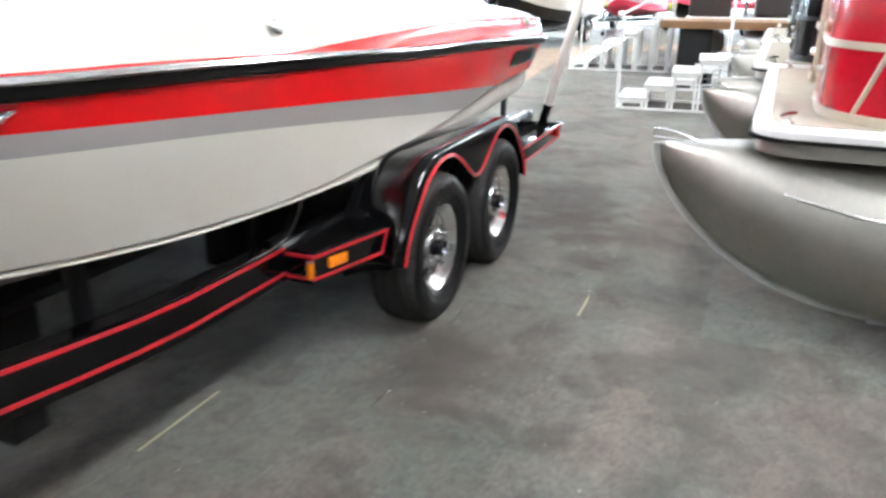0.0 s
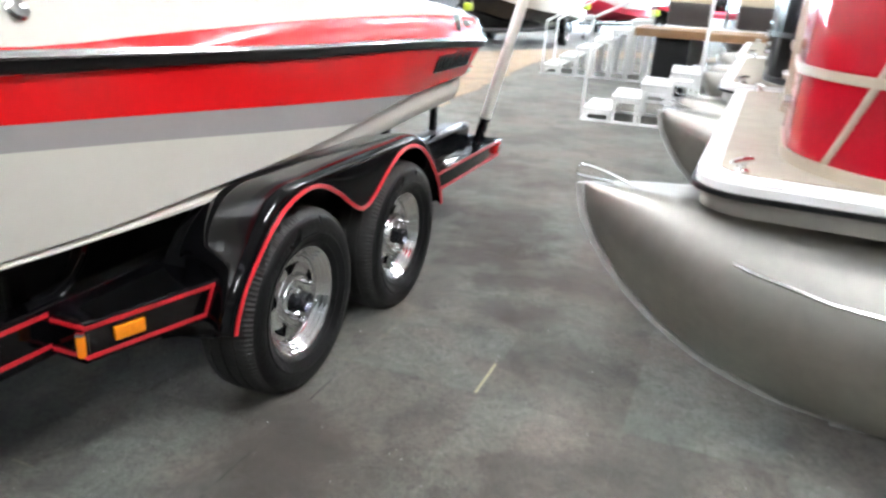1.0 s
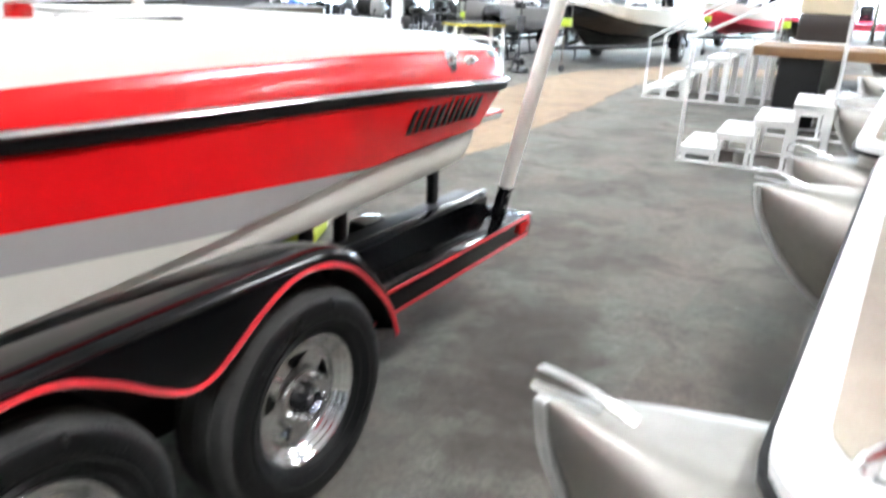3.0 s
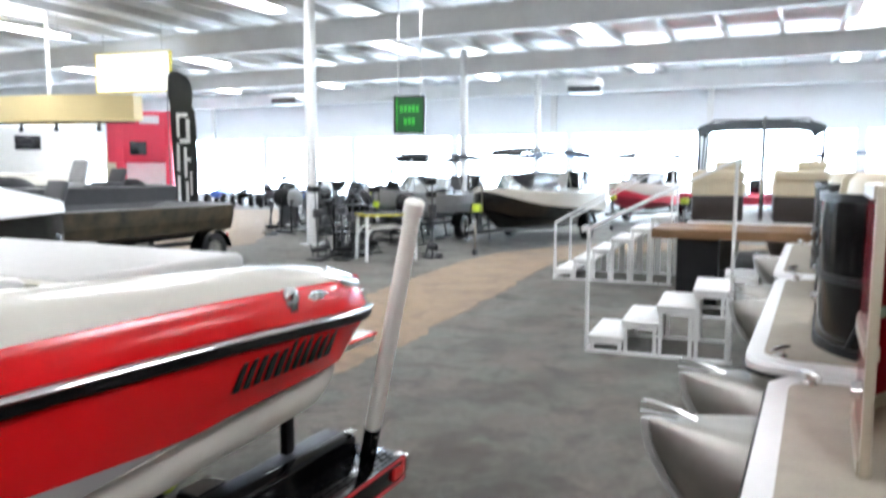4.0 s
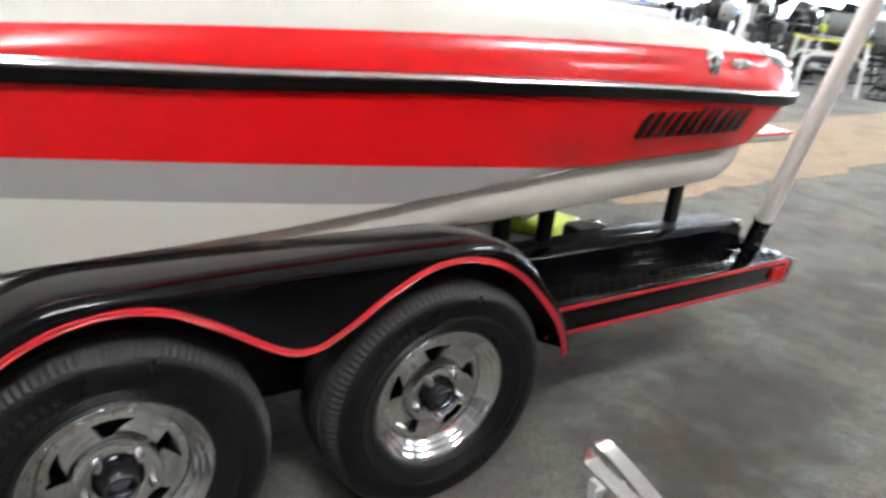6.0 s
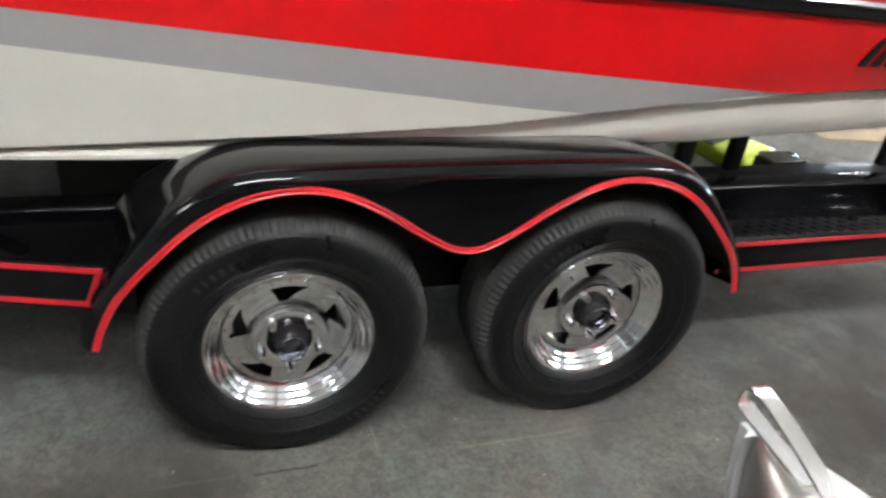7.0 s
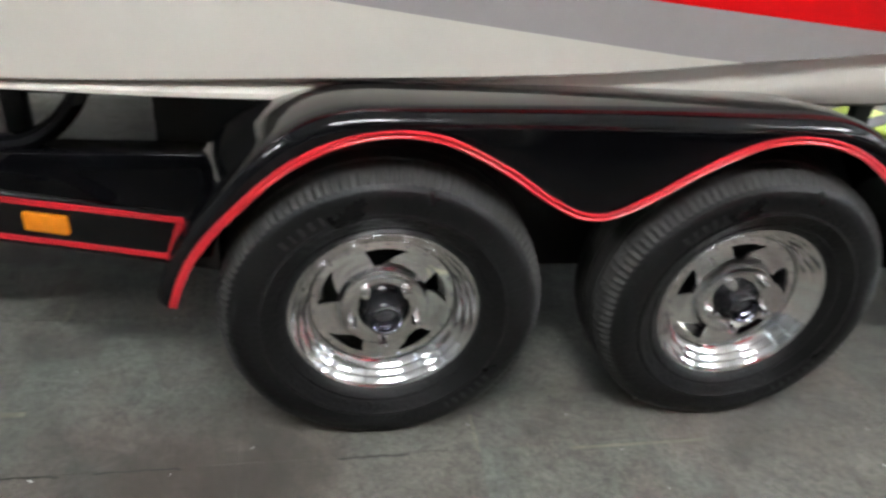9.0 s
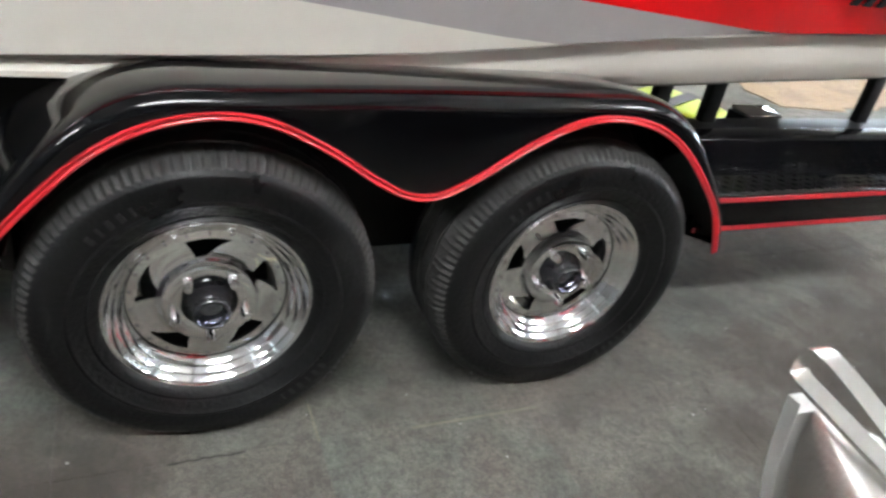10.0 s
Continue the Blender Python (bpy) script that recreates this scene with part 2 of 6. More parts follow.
def thing(name, x, y, z=0.0, turn=0.0, label="", category="", group="", kind=""):
    ob = new(name)
    ob.empty_display_size = 0.1
    ob.matrix_basis = pose(x, y, z, 0, 0, turn)
    return tagged(ob, label, category, group, kind)


def box(x0, x1, y0, y1, z0, z1, bevel=0.0, bm=None, segments=2):
    bm = bm or bmesh.new()
    made = bmesh.ops.create_cube(bm, size=1.0, matrix=Matrix.Translation(((x0 + x1) / 2, (y0 + y1) / 2, (z0 + z1) / 2)) @ Matrix.Diagonal((abs(x1 - x0), abs(y1 - y0), abs(z1 - z0), 1)))
    if bevel:
        edges = list({e for v in made["verts"] for e in v.link_edges})
        bmesh.ops.bevel(bm, geom=edges, offset=bevel, segments=segments, affect='EDGES', profile=0.5)
    return bm


def grid_faces(bm, rows, closed=False, mat=None, cap=False):
    """Faces between rows of points, one row after another. closed: each row is a ring. mat: f(i, j) -> material index."""
    vs = [[bm.verts.new(p) for p in row] for row in rows]
    n = len(rows[0])
    for i in range(len(vs) - 1):
        for j in range(n if closed else n - 1):
            k = (j + 1) % n
            f = bm.faces.new((vs[i][j], vs[i][k], vs[i + 1][k], vs[i + 1][j]))
            if mat:
                f.material_index = mat(i, j)
    if cap:
        bm.faces.new(vs[0][::-1])
        bm.faces.new(vs[-1])
    return vs


def smooth_path(points, per=4):
    """A finer path through the points (Catmull-Rom)."""
    p = [points[0], *points, points[-1]]
    out = []
    for i in range(1, len(p) - 2):
        for k in range(per):
            t = k / per
            out.append(tuple(0.5 * (2 * b + (c - a) * t + (2 * a - 5 * b + 4 * c - d) * t * t + (3 * b - a - 3 * c + d) * t**3) for a, b, c, d in zip(p[i - 1], p[i], p[i + 1], p[i + 2])))
    return out + [points[-1]]


def tube(points, radius, sides=10, bm=None, closed=False, cap=True):
    """A round bar along points; radius a number or one per point."""
    bm = bm or bmesh.new()
    pts = [Vector(p) for p in points]
    n = len(pts)
    rad = radius if isinstance(radius, (list, tuple)) else [radius] * n
    rows, side = [], None
    for i, p in enumerate(pts):
        a, b = (pts[i - 1], pts[(i + 1) % n]) if closed else (pts[max(i - 1, 0)], pts[min(i + 1, n - 1)])
        d = (b - a).normalized()
        if side is None:
            side = d.cross(Vector((0, 0, 1)) if abs(d.z) < 0.9 else Vector((1, 0, 0))).normalized()
        side = (side - d * side.dot(d)).normalized()
        up = d.cross(side)
        rows.append([p + rad[i] * (side * math.cos(u) + up * math.sin(u)) for u in np.linspace(0, 2 * math.pi, sides, endpoint=False)])
    if closed:
        rows.append(rows[0])
    grid_faces(bm, rows, closed=True, cap=cap and not closed)
    if closed:
        bmesh.ops.remove_doubles(bm, verts=bm.verts[:], dist=1e-6)
    return bm


def lathe(profile, axis='x', at=(0, 0, 0), sides=48, bm=None, mats=None, closed=False):
    """Turns (along, radius) pairs round an axis through at."""
    bm = bm or bmesh.new()
    rows = []
    for a, r in profile:
        ring = []
        for u in np.linspace(0, 2 * math.pi, sides, endpoint=False):
            c, s = r * math.cos(u), r * math.sin(u)
            v = {'x': (a, c, s), 'y': (s, a, c), 'z': (c, s, a)}[axis]
            ring.append(tuple(v[k] + at[k] for k in range(3)))
        rows.append(ring)
    grid_faces(bm, rows, closed=True, mat=mats)
    return bm


def curve_at(pairs, v):
    """A smooth value at v through (position, value) pairs in rising order."""
    xs = [p[0] for p in pairs]
    ys = [p[1] for p in pairs]
    if v <= xs[0]:
        return ys[0]
    if v >= xs[-1]:
        return ys[-1]
    i = max(k for k in range(len(xs) - 1) if xs[k] <= v)
    def slope(k):
        if 0 < k < len(xs) - 1:
            return (ys[k + 1] - ys[k - 1]) / (xs[k + 1] - xs[k - 1])
        k = min(k, len(xs) - 2)
        return (ys[k + 1] - ys[k]) / (xs[k + 1] - xs[k])
    h = xs[i + 1] - xs[i]
    u = (v - xs[i]) / h
    return ((2 * u**3 - 3 * u**2 + 1) * ys[i] + (u**3 - 2 * u**2 + u) * h * slope(i)
            + (-2 * u**3 + 3 * u**2) * ys[i + 1] + (u**3 - u**2) * h * slope(i + 1))

# ---------------------------------------------------------------- the hall
X0, X1, Y0, Y1, ROOF = -36.0, 13.0, -13.0, 31.0, 5.75

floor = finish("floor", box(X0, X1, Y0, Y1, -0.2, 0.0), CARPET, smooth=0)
tagged(floor, "worn grey-green showroom carpet with dark stains", "floor", kind="structure")


def strip(points, z, mat, name, label):
    bm = bmesh.new()
    r = random.Random(5)
    vs = []
    for (xa, ya), (xb, yb) in zip(points, points[1:] + points[:1]):
        steps = max(2, int(math.hypot(xb - xa, yb - ya) / 0.07))
        wander = 0.0
        for k in range(steps):
            u = k / steps
            wander = 0.8 * wander + r.uniform(-0.035, 0.035) if k else 0.0
            vs.append(bm.verts.new((xa + (xb - xa) * u + wander, ya + (yb - ya) * u + wander, z)))
    bm.faces.new(vs)
    made = bmesh.ops.extrude_face_region(bm, geom=bm.faces[:])
    bmesh.ops.translate(bm, verts=[g for g in made["geom"] if isinstance(g, bmesh.types.BMVert)], vec=(0, 0, 0.004))
    return tagged(finish(name, bm, mat, smooth=0), label, "carpet", kind="structure")


strip([(-1.95, 3.6), (-2.05, 6.4), (-2.2, 8.4), (-2.62, 12.9), (-2.3, 14.6), (-0.8, 16.2), (1.5, 17.4), (1.5, 18.6), (-1.6, 17.6), (-3.3, 16.2), (-4.2, 13.8), (-4.1, 11.0), (-3.85, 8.5), (-3.6, 3.6)],
      0.0085, CARPET_TAN, "walkway_1", "tan carpet walkway between the boats")
strip([(-9.9, 10.6), (-9.9, 13.2), (-11.6, 16.0), (-18.0, 25.4), (-20.6, 24.0), (-14.6, 14.4), (-12.6, 10.6)],
      0.0, CARPET_TAN, "walkway_2", "tan carpet walkway between rows of goods")

ceiling_bm = box(X0, X1, Y0, Y1, ROOF, ROOF + 0.2)
for gy in (-11.6, -4.7, 2.2, 9.0, 15.9, 22.7, 29.6):      # girders, then the purlins on them
    box(X0, X1, gy - 0.13, gy + 0.13, 4.86, 4.90, bm=ceiling_bm)
    box(X0, X1, gy - 0.02, gy + 0.02, 4.90, 5.46, bm=ceiling_bm)
    box(X0, X1, gy - 0.13, gy + 0.13, 5.46, 5.50, bm=ceiling_bm)
k = X0 + 0.6
while k < X1:
    box(k - 0.03, k + 0.03, Y0, Y1, 5.50, 5.72, bm=ceiling_bm)
    box(k - 0.05, k + 0.05, Y0, Y1, 5.497, 5.512, bm=ceiling_bm)
    k += 1.45
ceiling = finish("ceiling", ceiling_bm, [ROOF_DECK, GIRDER], smooth=0)
for f in ceiling.data.polygons:
    f.material_index = 1 if f.center.z < ROOF - 0.04 else 0
tagged(ceiling, "metal roof deck with light grey girders and purlins", "ceiling", kind="structure")

tagged(finish("wall_south", box(X0, X1, Y0 - 0.25, Y0, -0.2, ROOF + 0.2), GREY_PANEL, smooth=0), "plain grey hall wall", "wall", kind="structure")
tagged(finish("wall_east", box(X1, X1 + 0.25, Y0, Y1, -0.2, ROOF + 0.2), GREY_PANEL, smooth=0), "plain grey hall wall", "wall", kind="structure")
tagged(finish("wall_west", box(X0 - 0.25, X0, Y0, Y1, -0.2, ROOF + 0.2), WALL_PAINT, smooth=0), "plain white hall wall", "wall", kind="structure")

# window wall: a low sill wall, piers, and a tall upper wall
north = bmesh.new()
box(X0, X1, Y1, Y1 + 0.25, -0.2, 0.35, bm=north)
box(X0, X1, Y1, Y1 + 0.25, 3.35, ROOF + 0.2, bm=north)
piers = [X0 + 1.0 + 5.5 * i for i in range(9)]
for px in piers:
    box(px - 0.1, px + 0.1, Y1, Y1 + 0.25, 0.35, 3.35, bm=north)
wall_north = tagged(finish("wall_north", north, WALL_PAINT, smooth=0), "white upper wall over a long band of showroom windows", "wall", kind="structure")
for i in range(len(piers) - 1):
    a, b = piers[i] + 0.1, piers[i + 1] - 0.1
    win = thing(f"window_{i + 1}", (a + b) / 2, Y1 + 0.1, 0.35, label="tall showroom window with white frame, bright daylight behind", category="window", kind="structure")
    h = (b - a) / 2
    fb = bmesh.new()
    for s in (-h + 0.04, -0.035, h - 0.04):
        box(s - 0.04, s + 0.04, -0.05, 0.05, 0.0, 3.0, bm=fb)
    for zz in (0.04, 2.96):
        box(-h, h, -0.049, 0.049, zz - 0.04, zz + 0.04, bm=fb)
    part("window_frame", fb, WHITE_PAINT, win, smooth=0)
    for s in (-1, 1):
        pane = part("pane", box(min(s * 0.005, s * (h - 0.08)), max(s * 0.005, s * (h - 0.08)), -0.006, 0.006, 0.08, 2.92), GLASS, win, smooth=0)
        pane.visible_shadow = False
tagged(finish("backdrop", box(X0, X1, Y1 + 1.6, Y1 + 1.7, -1.0, 5.5), DAYLIGHT, smooth=0), "bright white daylight outside the windows", "backdrop", kind="structure")
for px in [X0 + 2.2 + 6.4 * i for i in range(8)]:      # wall pilasters
    tagged(finish("pilaster", box(px - 0.12, px + 0.12, Y1 - 0.16, Y1 - 0.002, 3.36, ROOF), WHITE_PAINT, smooth=0), "white steel wall pilaster", "pilaster", "wall pilasters", "structure")


def column(x, y, top):
    ob = thing("column", x, y, label="white painted round steel column", category="column", group="hall columns", kind="structure")
    part("shaft", lathe([(0.0, 0.001), (0.0, 0.128), (top, 0.128), (top, 0.001)], 'z', sides=24), WHITE_PAINT, ob)
    part("base_plate", box(-0.2, 0.2, -0.2, 0.2, 0.0, 0.02, 0.004), WHITE_PAINT, ob)
    return ob


for cx, cy in ((-8.64, 13.8), (-8.8, 22.7), (-8.5, 29.6), (-7.4, 4.63), (-13.0, 6.87)):
    column(cx, cy, 5.7)


def ceiling_light(x, y, z=5.05, length=2.1):
    ob = thing("ceiling_light", x, y, z, label="long white fluorescent ceiling light, lit", category="ceiling light", group="ceiling lights")
    h = length / 2
    b = bmesh.new()
    grid_faces(b, [[(-0.1, e, 0.035), (-0.07, e, 0.1), (0.07, e, 0.1), (0.1, e, 0.035), (0.1, e, 0.032), (-0.1, e, 0.032)] for e in (-h, h)], closed=True, cap=True)
    part("housing", b, WHITE_PAINT, ob, smooth=0)
    part("diffuser", box(-0.2, 0.2, -h + 0.03, h - 0.03, -0.012, 0.03, 0.008), LAMP_GLOW, ob, smooth=0)
    for s in (-0.8, 0.8):
        part("rod", tube([(0, s * h, 0.1), (0, s * h, 5.72 - z)], 0.008, 6), STEEL, ob)
    return ob


first = ceiling_light(-15.7, 12.0)
for lx in (-27.2, -20.8, -15.5, -8.75, -3.3, 2.65, 8.8):
    for ly in (-6.7, -0.5, 5.7, 11.8, 17.7, 24.3):
        if (lx, ly) != (-15.5, 11.8) and (lx < 5 or ly > 10):
            copy_thing(first, pose(lx, ly, 5.05))

# ---------------------------------------------------------------- the red and cream ski boat
XC = -1.27      # its centreline; the stern lies towards +y
HALF = [(-4.15, 0.03), (-3.9, 0.28), (-3.4, 0.6), (-2.8, 0.84), (-2.0, 1.0), (-1.2, 1.05), (0.0, 1.06), (1.6, 1.055), (2.2, 1.045), (2.45, 1.025), (2.59, 0.97)]
RUB = [(-4.15, 1.45), (-3.0, 1.36), (-1.9, 1.292), (-1.4, 1.278), (-0.5, 1.245), (0.3, 1.212), (0.9, 1.198), (1.8, 1.168), (2.59, 1.125)]
RED_LOW = [(-4.15, 1.38), (-3.0, 1.27), (-1.9, 1.182), (-1.31, 1.136), (-0.9, 1.103), (-0.5, 1.07), (-0.1, 1.035), (0.3, 1.0), (0.8, 0.96), (1.3, 0.918), (1.6, 0.893), (2.59, 0.86)]
GREY_LOW = [(-4.15, 1.34), (-3.0, 1.23), (-1.92, 1.13), (-1.32, 1.078), (-0.92, 1.039), (-0.5, 0.994), (-0.1, 0.948), (0.3, 0.903), (0.82, 0.854), (2.59, 0.8)]
LINE = [(-4.15, 1.32), (-3.0, 1.09), (-2.0, 0.92), (-1.65, 0.86), (-1.21, 0.806), (-0.72, 0.779), (-0.1, 0.795), (0.44, 0.82), (0.94, 0.866), (1.45, 0.901), (2.59, 0.935)]
BOTTOM = [(-4.15, 1.31), (-3.0, 1.06), (-2.0, 0.895), (-1.65, 0.838), (-1.21, 0.782), (-0.52, 0.745), (0.0, 0.738), (0.6, 0.733), (1.2, 0.73), (1.5, 0.742), (2.59, 0.772)]
RED_TOP = [(-4.15, 1.464), (-3.0, 1.374), (-1.9, 1.306), (-0.9, 1.268), (-0.5, 1.281), (0.0, 1.296), (0.4, 1.304), (1.2, 1.305), (1.8, 1.294), (2.59, 1.262)]
CREST = [(-4.15, 1.49), (-3.0, 1.44), (-1.0, 1.45), (0.2, 1.432), (1.2, 1.40), (1.8, 1.367), (2.3, 1.328), (2.59, 1.285)]


def raked(y, z):
    """The stern leans: lower parts end further forward."""
    rub = curve_at(RUB, y)
    u = max(0.0, (y - 1.5) / 1.09)
    return y - max(0.0, rub - z) * 0.6 * u * u * (3 - 2 * u)


def tuck(y):
    """How far the topsides lean in below the rail, towards the stern."""
    return 0.05 * min(1.0, max(0.0, (y - 0.7) / 0.9)) ** 1.5


def leaning(y, z):
    """Above the rub rail the stern leans the other way."""
    u = max(0.0, (y - 1.9) / 0.69)
    return y - max(0.0, z - curve_at(RUB, y)) * 0.5 * u * u


def ski_boat():
    ob = thing("ski_boat", XC, 0.0, 0.0, label="red and cream fibreglass ski boat on a black trailer", category="boat")
    stations = list(np.linspace(-4.15, 2.1, 44)) + list(np.linspace(2.18, 2.59, 8))
    hull_rows, deck_rows, rub_rows = [], [], []
    for y in stations:
        w, rub, line, low = (curve_at(c, y) for c in (HALF, RUB, LINE, BOTTOM))
        flare = 0.11 * min(1.0, max(0.0, (-0.55 - y) / 1.4)) * min(1.0, w)          # the topsides lean out towards the bow
        lean = tuck(y)
        line, low = line - 0.5 * flare, low - 0.5 * flare
        red = max(curve_at(RED_LOW, y), line + 0.002)
        grey = min(max(curve_at(GREY_LOW, y), line + 0.001), red - 0.0005)
        t = line - low
        step = min(1.0, max(0.15, (y + 1.0) / 1.6))
        fore = min(1.0, max(0.0, (0.4 - y) / 0.6))          # the chine turns from a rolled edge aft into a lip further forward
        aft_roll = [(-0.085, -0.004), (-0.05, 0.016), (-0.034, 0.3 * t), (-0.03, 0.55 * t), (-0.022 - 0.018 * step, 0.8 * t), (-0.018 - 0.022 * step, t - 0.014), (-0.01, t - 0.004)]
        fore_lip = [(-0.085, -0.012), (-0.02, 0.0), (-0.003, 0.12 * t), (-0.003, 0.36 * t), (-0.012, 0.48 * t), (-0.035, 0.62 * t), (-0.012, t - 0.006)]
        roll = [(a + (c - a) * fore, b + (d - b) * fore) for (a, b), (c, d) in zip(aft_roll, fore_lip)]
        half = [(0.0, low - 0.28), (max(w - 0.34, 0.3 * w), low - 0.09), *[(w - flare - 0.6 * lean + a * min(1.0, w), low + b) for a, b in roll], (w - flare - 0.003 - lean, line), (w - lean, grey), (w + 0.004 - 0.8 * lean, red), (w + 0.01 - 0.3 * lean, 0.5 * red + 0.5 * rub), (w + 0.012, rub - 0.05), (w + 0.014, rub - 0.02)]
        half = [(max(a, 0.0), z) for a, z in half]
        ring = [(-a, raked(y, z), z) for a, z in half[::-1]] + [(a, raked(y, z), z) for a, z in half[1:]]
        hull_rows.append(ring)
        top, crest = max(curve_at(RED_TOP, y), rub + 0.016), curve_at(CREST, y)
        d = [(w + 0.014, rub + 0.012), (w + 0.006, rub + 0.5 * (top - rub)), (w - 0.022, top), (w - 0.085, top + 0.6 * (crest - top)), (w - 0.15, crest - 0.008), (w - 0.19, crest), (w - 0.25, crest - 0.004), (w - 0.275, crest - 0.03), (w - 0.29, crest - 0.34)]
        deck_rows.append([(max(a, 0.0), leaning(y, z), z) for a, z in d])
        rub_rows.append([(a + w + 0.014, y, rub + z) for a, z in ((-0.012, -0.042), (0.008, -0.042), (0.016, -0.034), (0.018, -0.009), (0.025, -0.006), (0.028, 0.0), (0.025, 0.006), (0.012, 0.012), (-0.012, 0.012))])
    n = len(hull_rows[0])

    def hull_mat(i, j):
        k = j if j < n // 2 else n - 2 - j          # counts from the rail down on both sides
        return 0 if k <= 2 else 1 if k == 3 else 2 if k == 4 or 7 <= k <= 10 else 3
    bm = bmesh.new()
    vs = grid_faces(bm, hull_rows, mat=hull_mat)
    f = bm.faces.new(vs[-1])
    f.material_index = 2
    part("hull", bm, [GEL_RED, GEL_GREY, GEL_WHITE, GEL_ROLL], ob, smooth=28)
    bm = bmesh.new()
    for s in (1, -1):
        grid_faces(bm, [[(s * x, y, z) for x, y, z in row] for row in deck_rows], mat=lambda i, j: 0 if j <= 1 else 1)
    part("deck", bm, [GEL_RED, GEL_WHITE], ob, smooth=40)
    for s in (1, -1):
        bm = bmesh.new()
        grid_faces(bm, [[(s * x, y, z) for x, y, z in row] for row in rub_rows], closed=True, mat=lambda i, j: 1 if 4 <= j <= 6 else 0, cap=True)
        part("rub_rail", bm, [BLACK_SATIN, CHROME], ob, "black rub rail with a polished insert", smooth=50)
    # stern: after deck, transom cap and sun pad
    bm = bmesh.new()
    rows = []
    for y in np.linspace(1.25, 2.515, 12):
        w, crest = curve_at(HALF, min(y, 2.59)) - 0.26, curve_at(CREST, min(y, 2.59))
        drop = 0.0 if y < 2.15 else ((y - 2.15) / 0.45) ** 2 * 0.1
        rows.append([(u * w, y, crest - 0.012 - drop * (1 - abs(u) ** 6) - 0.004) for u in np.linspace(-1, 1, 15)])
    grid_faces(bm, rows)
    part("after_deck", bm, GEL_WHITE, ob, smooth=40)
    bm = bmesh.new()
    grid_faces(bm, [[(u * curve_at(HALF, 2.59), 2.592 - 0.5 * max(0.0, z - 1.125), z) for u in np.linspace(-1, 1, 12)] for z in (1.10, 1.125, 1.2, 1.264)])
    part("transom", bm, GEL_RED, ob)
    pad = box(-0.72, 0.72, 1.32, 2.12, 1.3, 1.388, 0.03, segments=4)
    part("sun_pad", pad, VINYL_GREY, ob, "light grey vinyl sun pad")
    # cockpit
    for s in (1, -1):          # padded side cushions with a gap between them
        for y0, y1, za, zb in ((-0.5, 0.52, 1.5, 1.415), (0.58, 1.24, 1.425, 1.405)):
            bm = bmesh.new()
            grid_faces(bm, [[(s * x, y, z) for x, z in ((0.62, 1.1), (0.625, top - 0.03), (0.64, top - 0.008), (0.665, top), (0.69, top - 0.008), (0.705, top - 0.03), (0.71, 1.1))] for y, top in ((y0, za), (y0 + 0.3 * (y1 - y0), za - 0.1 * (za - zb)), (y0 + 0.7 * (y1 - y0), 0.35 * za + 0.65 * zb), (y1 - 0.02, zb), (y1, zb - 0.03))], closed=True, cap=True)
            part("side_cushion", bm, VINYL_GREY, ob, "light grey vinyl side cushion", smooth=50)
    part("cockpit_sole", box(-0.74, 0.74, -2.2, 1.24, 0.93, 0.96), VINYL_GREY, ob, smooth=0)
    part("bench_seat", box(-0.74, 0.74, 0.62, 1.1, 0.96, 1.2, 0.04, segments=3), VINYL_GREY, ob)
    part("bench_back", box(-0.74, 0.74, 1.08, 1.24, 0.97, 1.375, 0.05, segments=3), VINYL_GREY, ob)
    for s in (1, -1):
        part("side_bolster", box(s * 0.73, s * 0.81, -2.1, 1.1, 1.08, 1.36, 0.03, segments=3), VINYL_GREY, ob)
    bm = bmesh.new()
    rows = []
    for y in np.linspace(-4.12, -2.2, 10):
        w, crest = max(curve_at(HALF, y) - 0.26, 0.0), curve_at(CREST, y)
        rows.append([(u * w, y, crest + 0.05 * (1 - u * u)) for u in np.linspace(-1, 1, 9)])
    grid_faces(bm, rows)
    part("fore_deck", bm, GEL_WHITE, ob)
    # swim platform
    part("swim_platform", box(-0.8, 0.8, 2.48, 2.96, 0.868, 0.916, 0.018, segments=3), GEL_WHITE, ob, "cream swim platform with a red edge")
    part("platform_edge", box(-0.805, 0.805, 2.47, 2.966, 0.9, 0.913, 0.004), GEL_RED, ob)
    # side fittings
    bm = bmesh.new()          # a domed shield, wider at the top
    vx = curve_at(HALF, 1.97) - 0.008
    grid_faces(bm, [[(vx + d, 1.972 + 0.036 * q * math.cos(u) * (1.0 + 0.12 * math.sin(u)), 1.245 + 0.05 * q * math.sin(u)) for u in np.linspace(0, 2 * math.pi, 28, endpoint=False)] for d, q in ((-0.012, 1.0), (0.006, 1.0), (0.012, 0.9), (0.016, 0.6), (0.017, 0.05))], closed=True, cap=True)
    shield = part("side_vent", bm, CHROME, ob, "domed chrome shield on the red side", smooth=50)
    for k in (-1, 0, 1):
        part("vent_slot", box(vx + 0.008, vx + 0.0185, 1.972 + 0.016 * k - 0.0035, 1.972 + 0.016 * k + 0.0035, 1.206, 1.242, 0.002), BLACK_SATIN, shield)
    bm = bmesh.new()
    box(curve_at(HALF, 2.1) - 0.03, curve_at(HALF, 2.1) + 0.004, 2.07, 2.19, 1.236, 1.25, 0.005, bm=bm)
    box(curve_at(HALF, 2.1) - 0.03, curve_at(HALF, 2.1) + 0.006, 2.09, 2.165, 1.225, 1.262, 0.01, bm=bm)
    part("badge", bm, CHROME, ob, "small chrome badge")
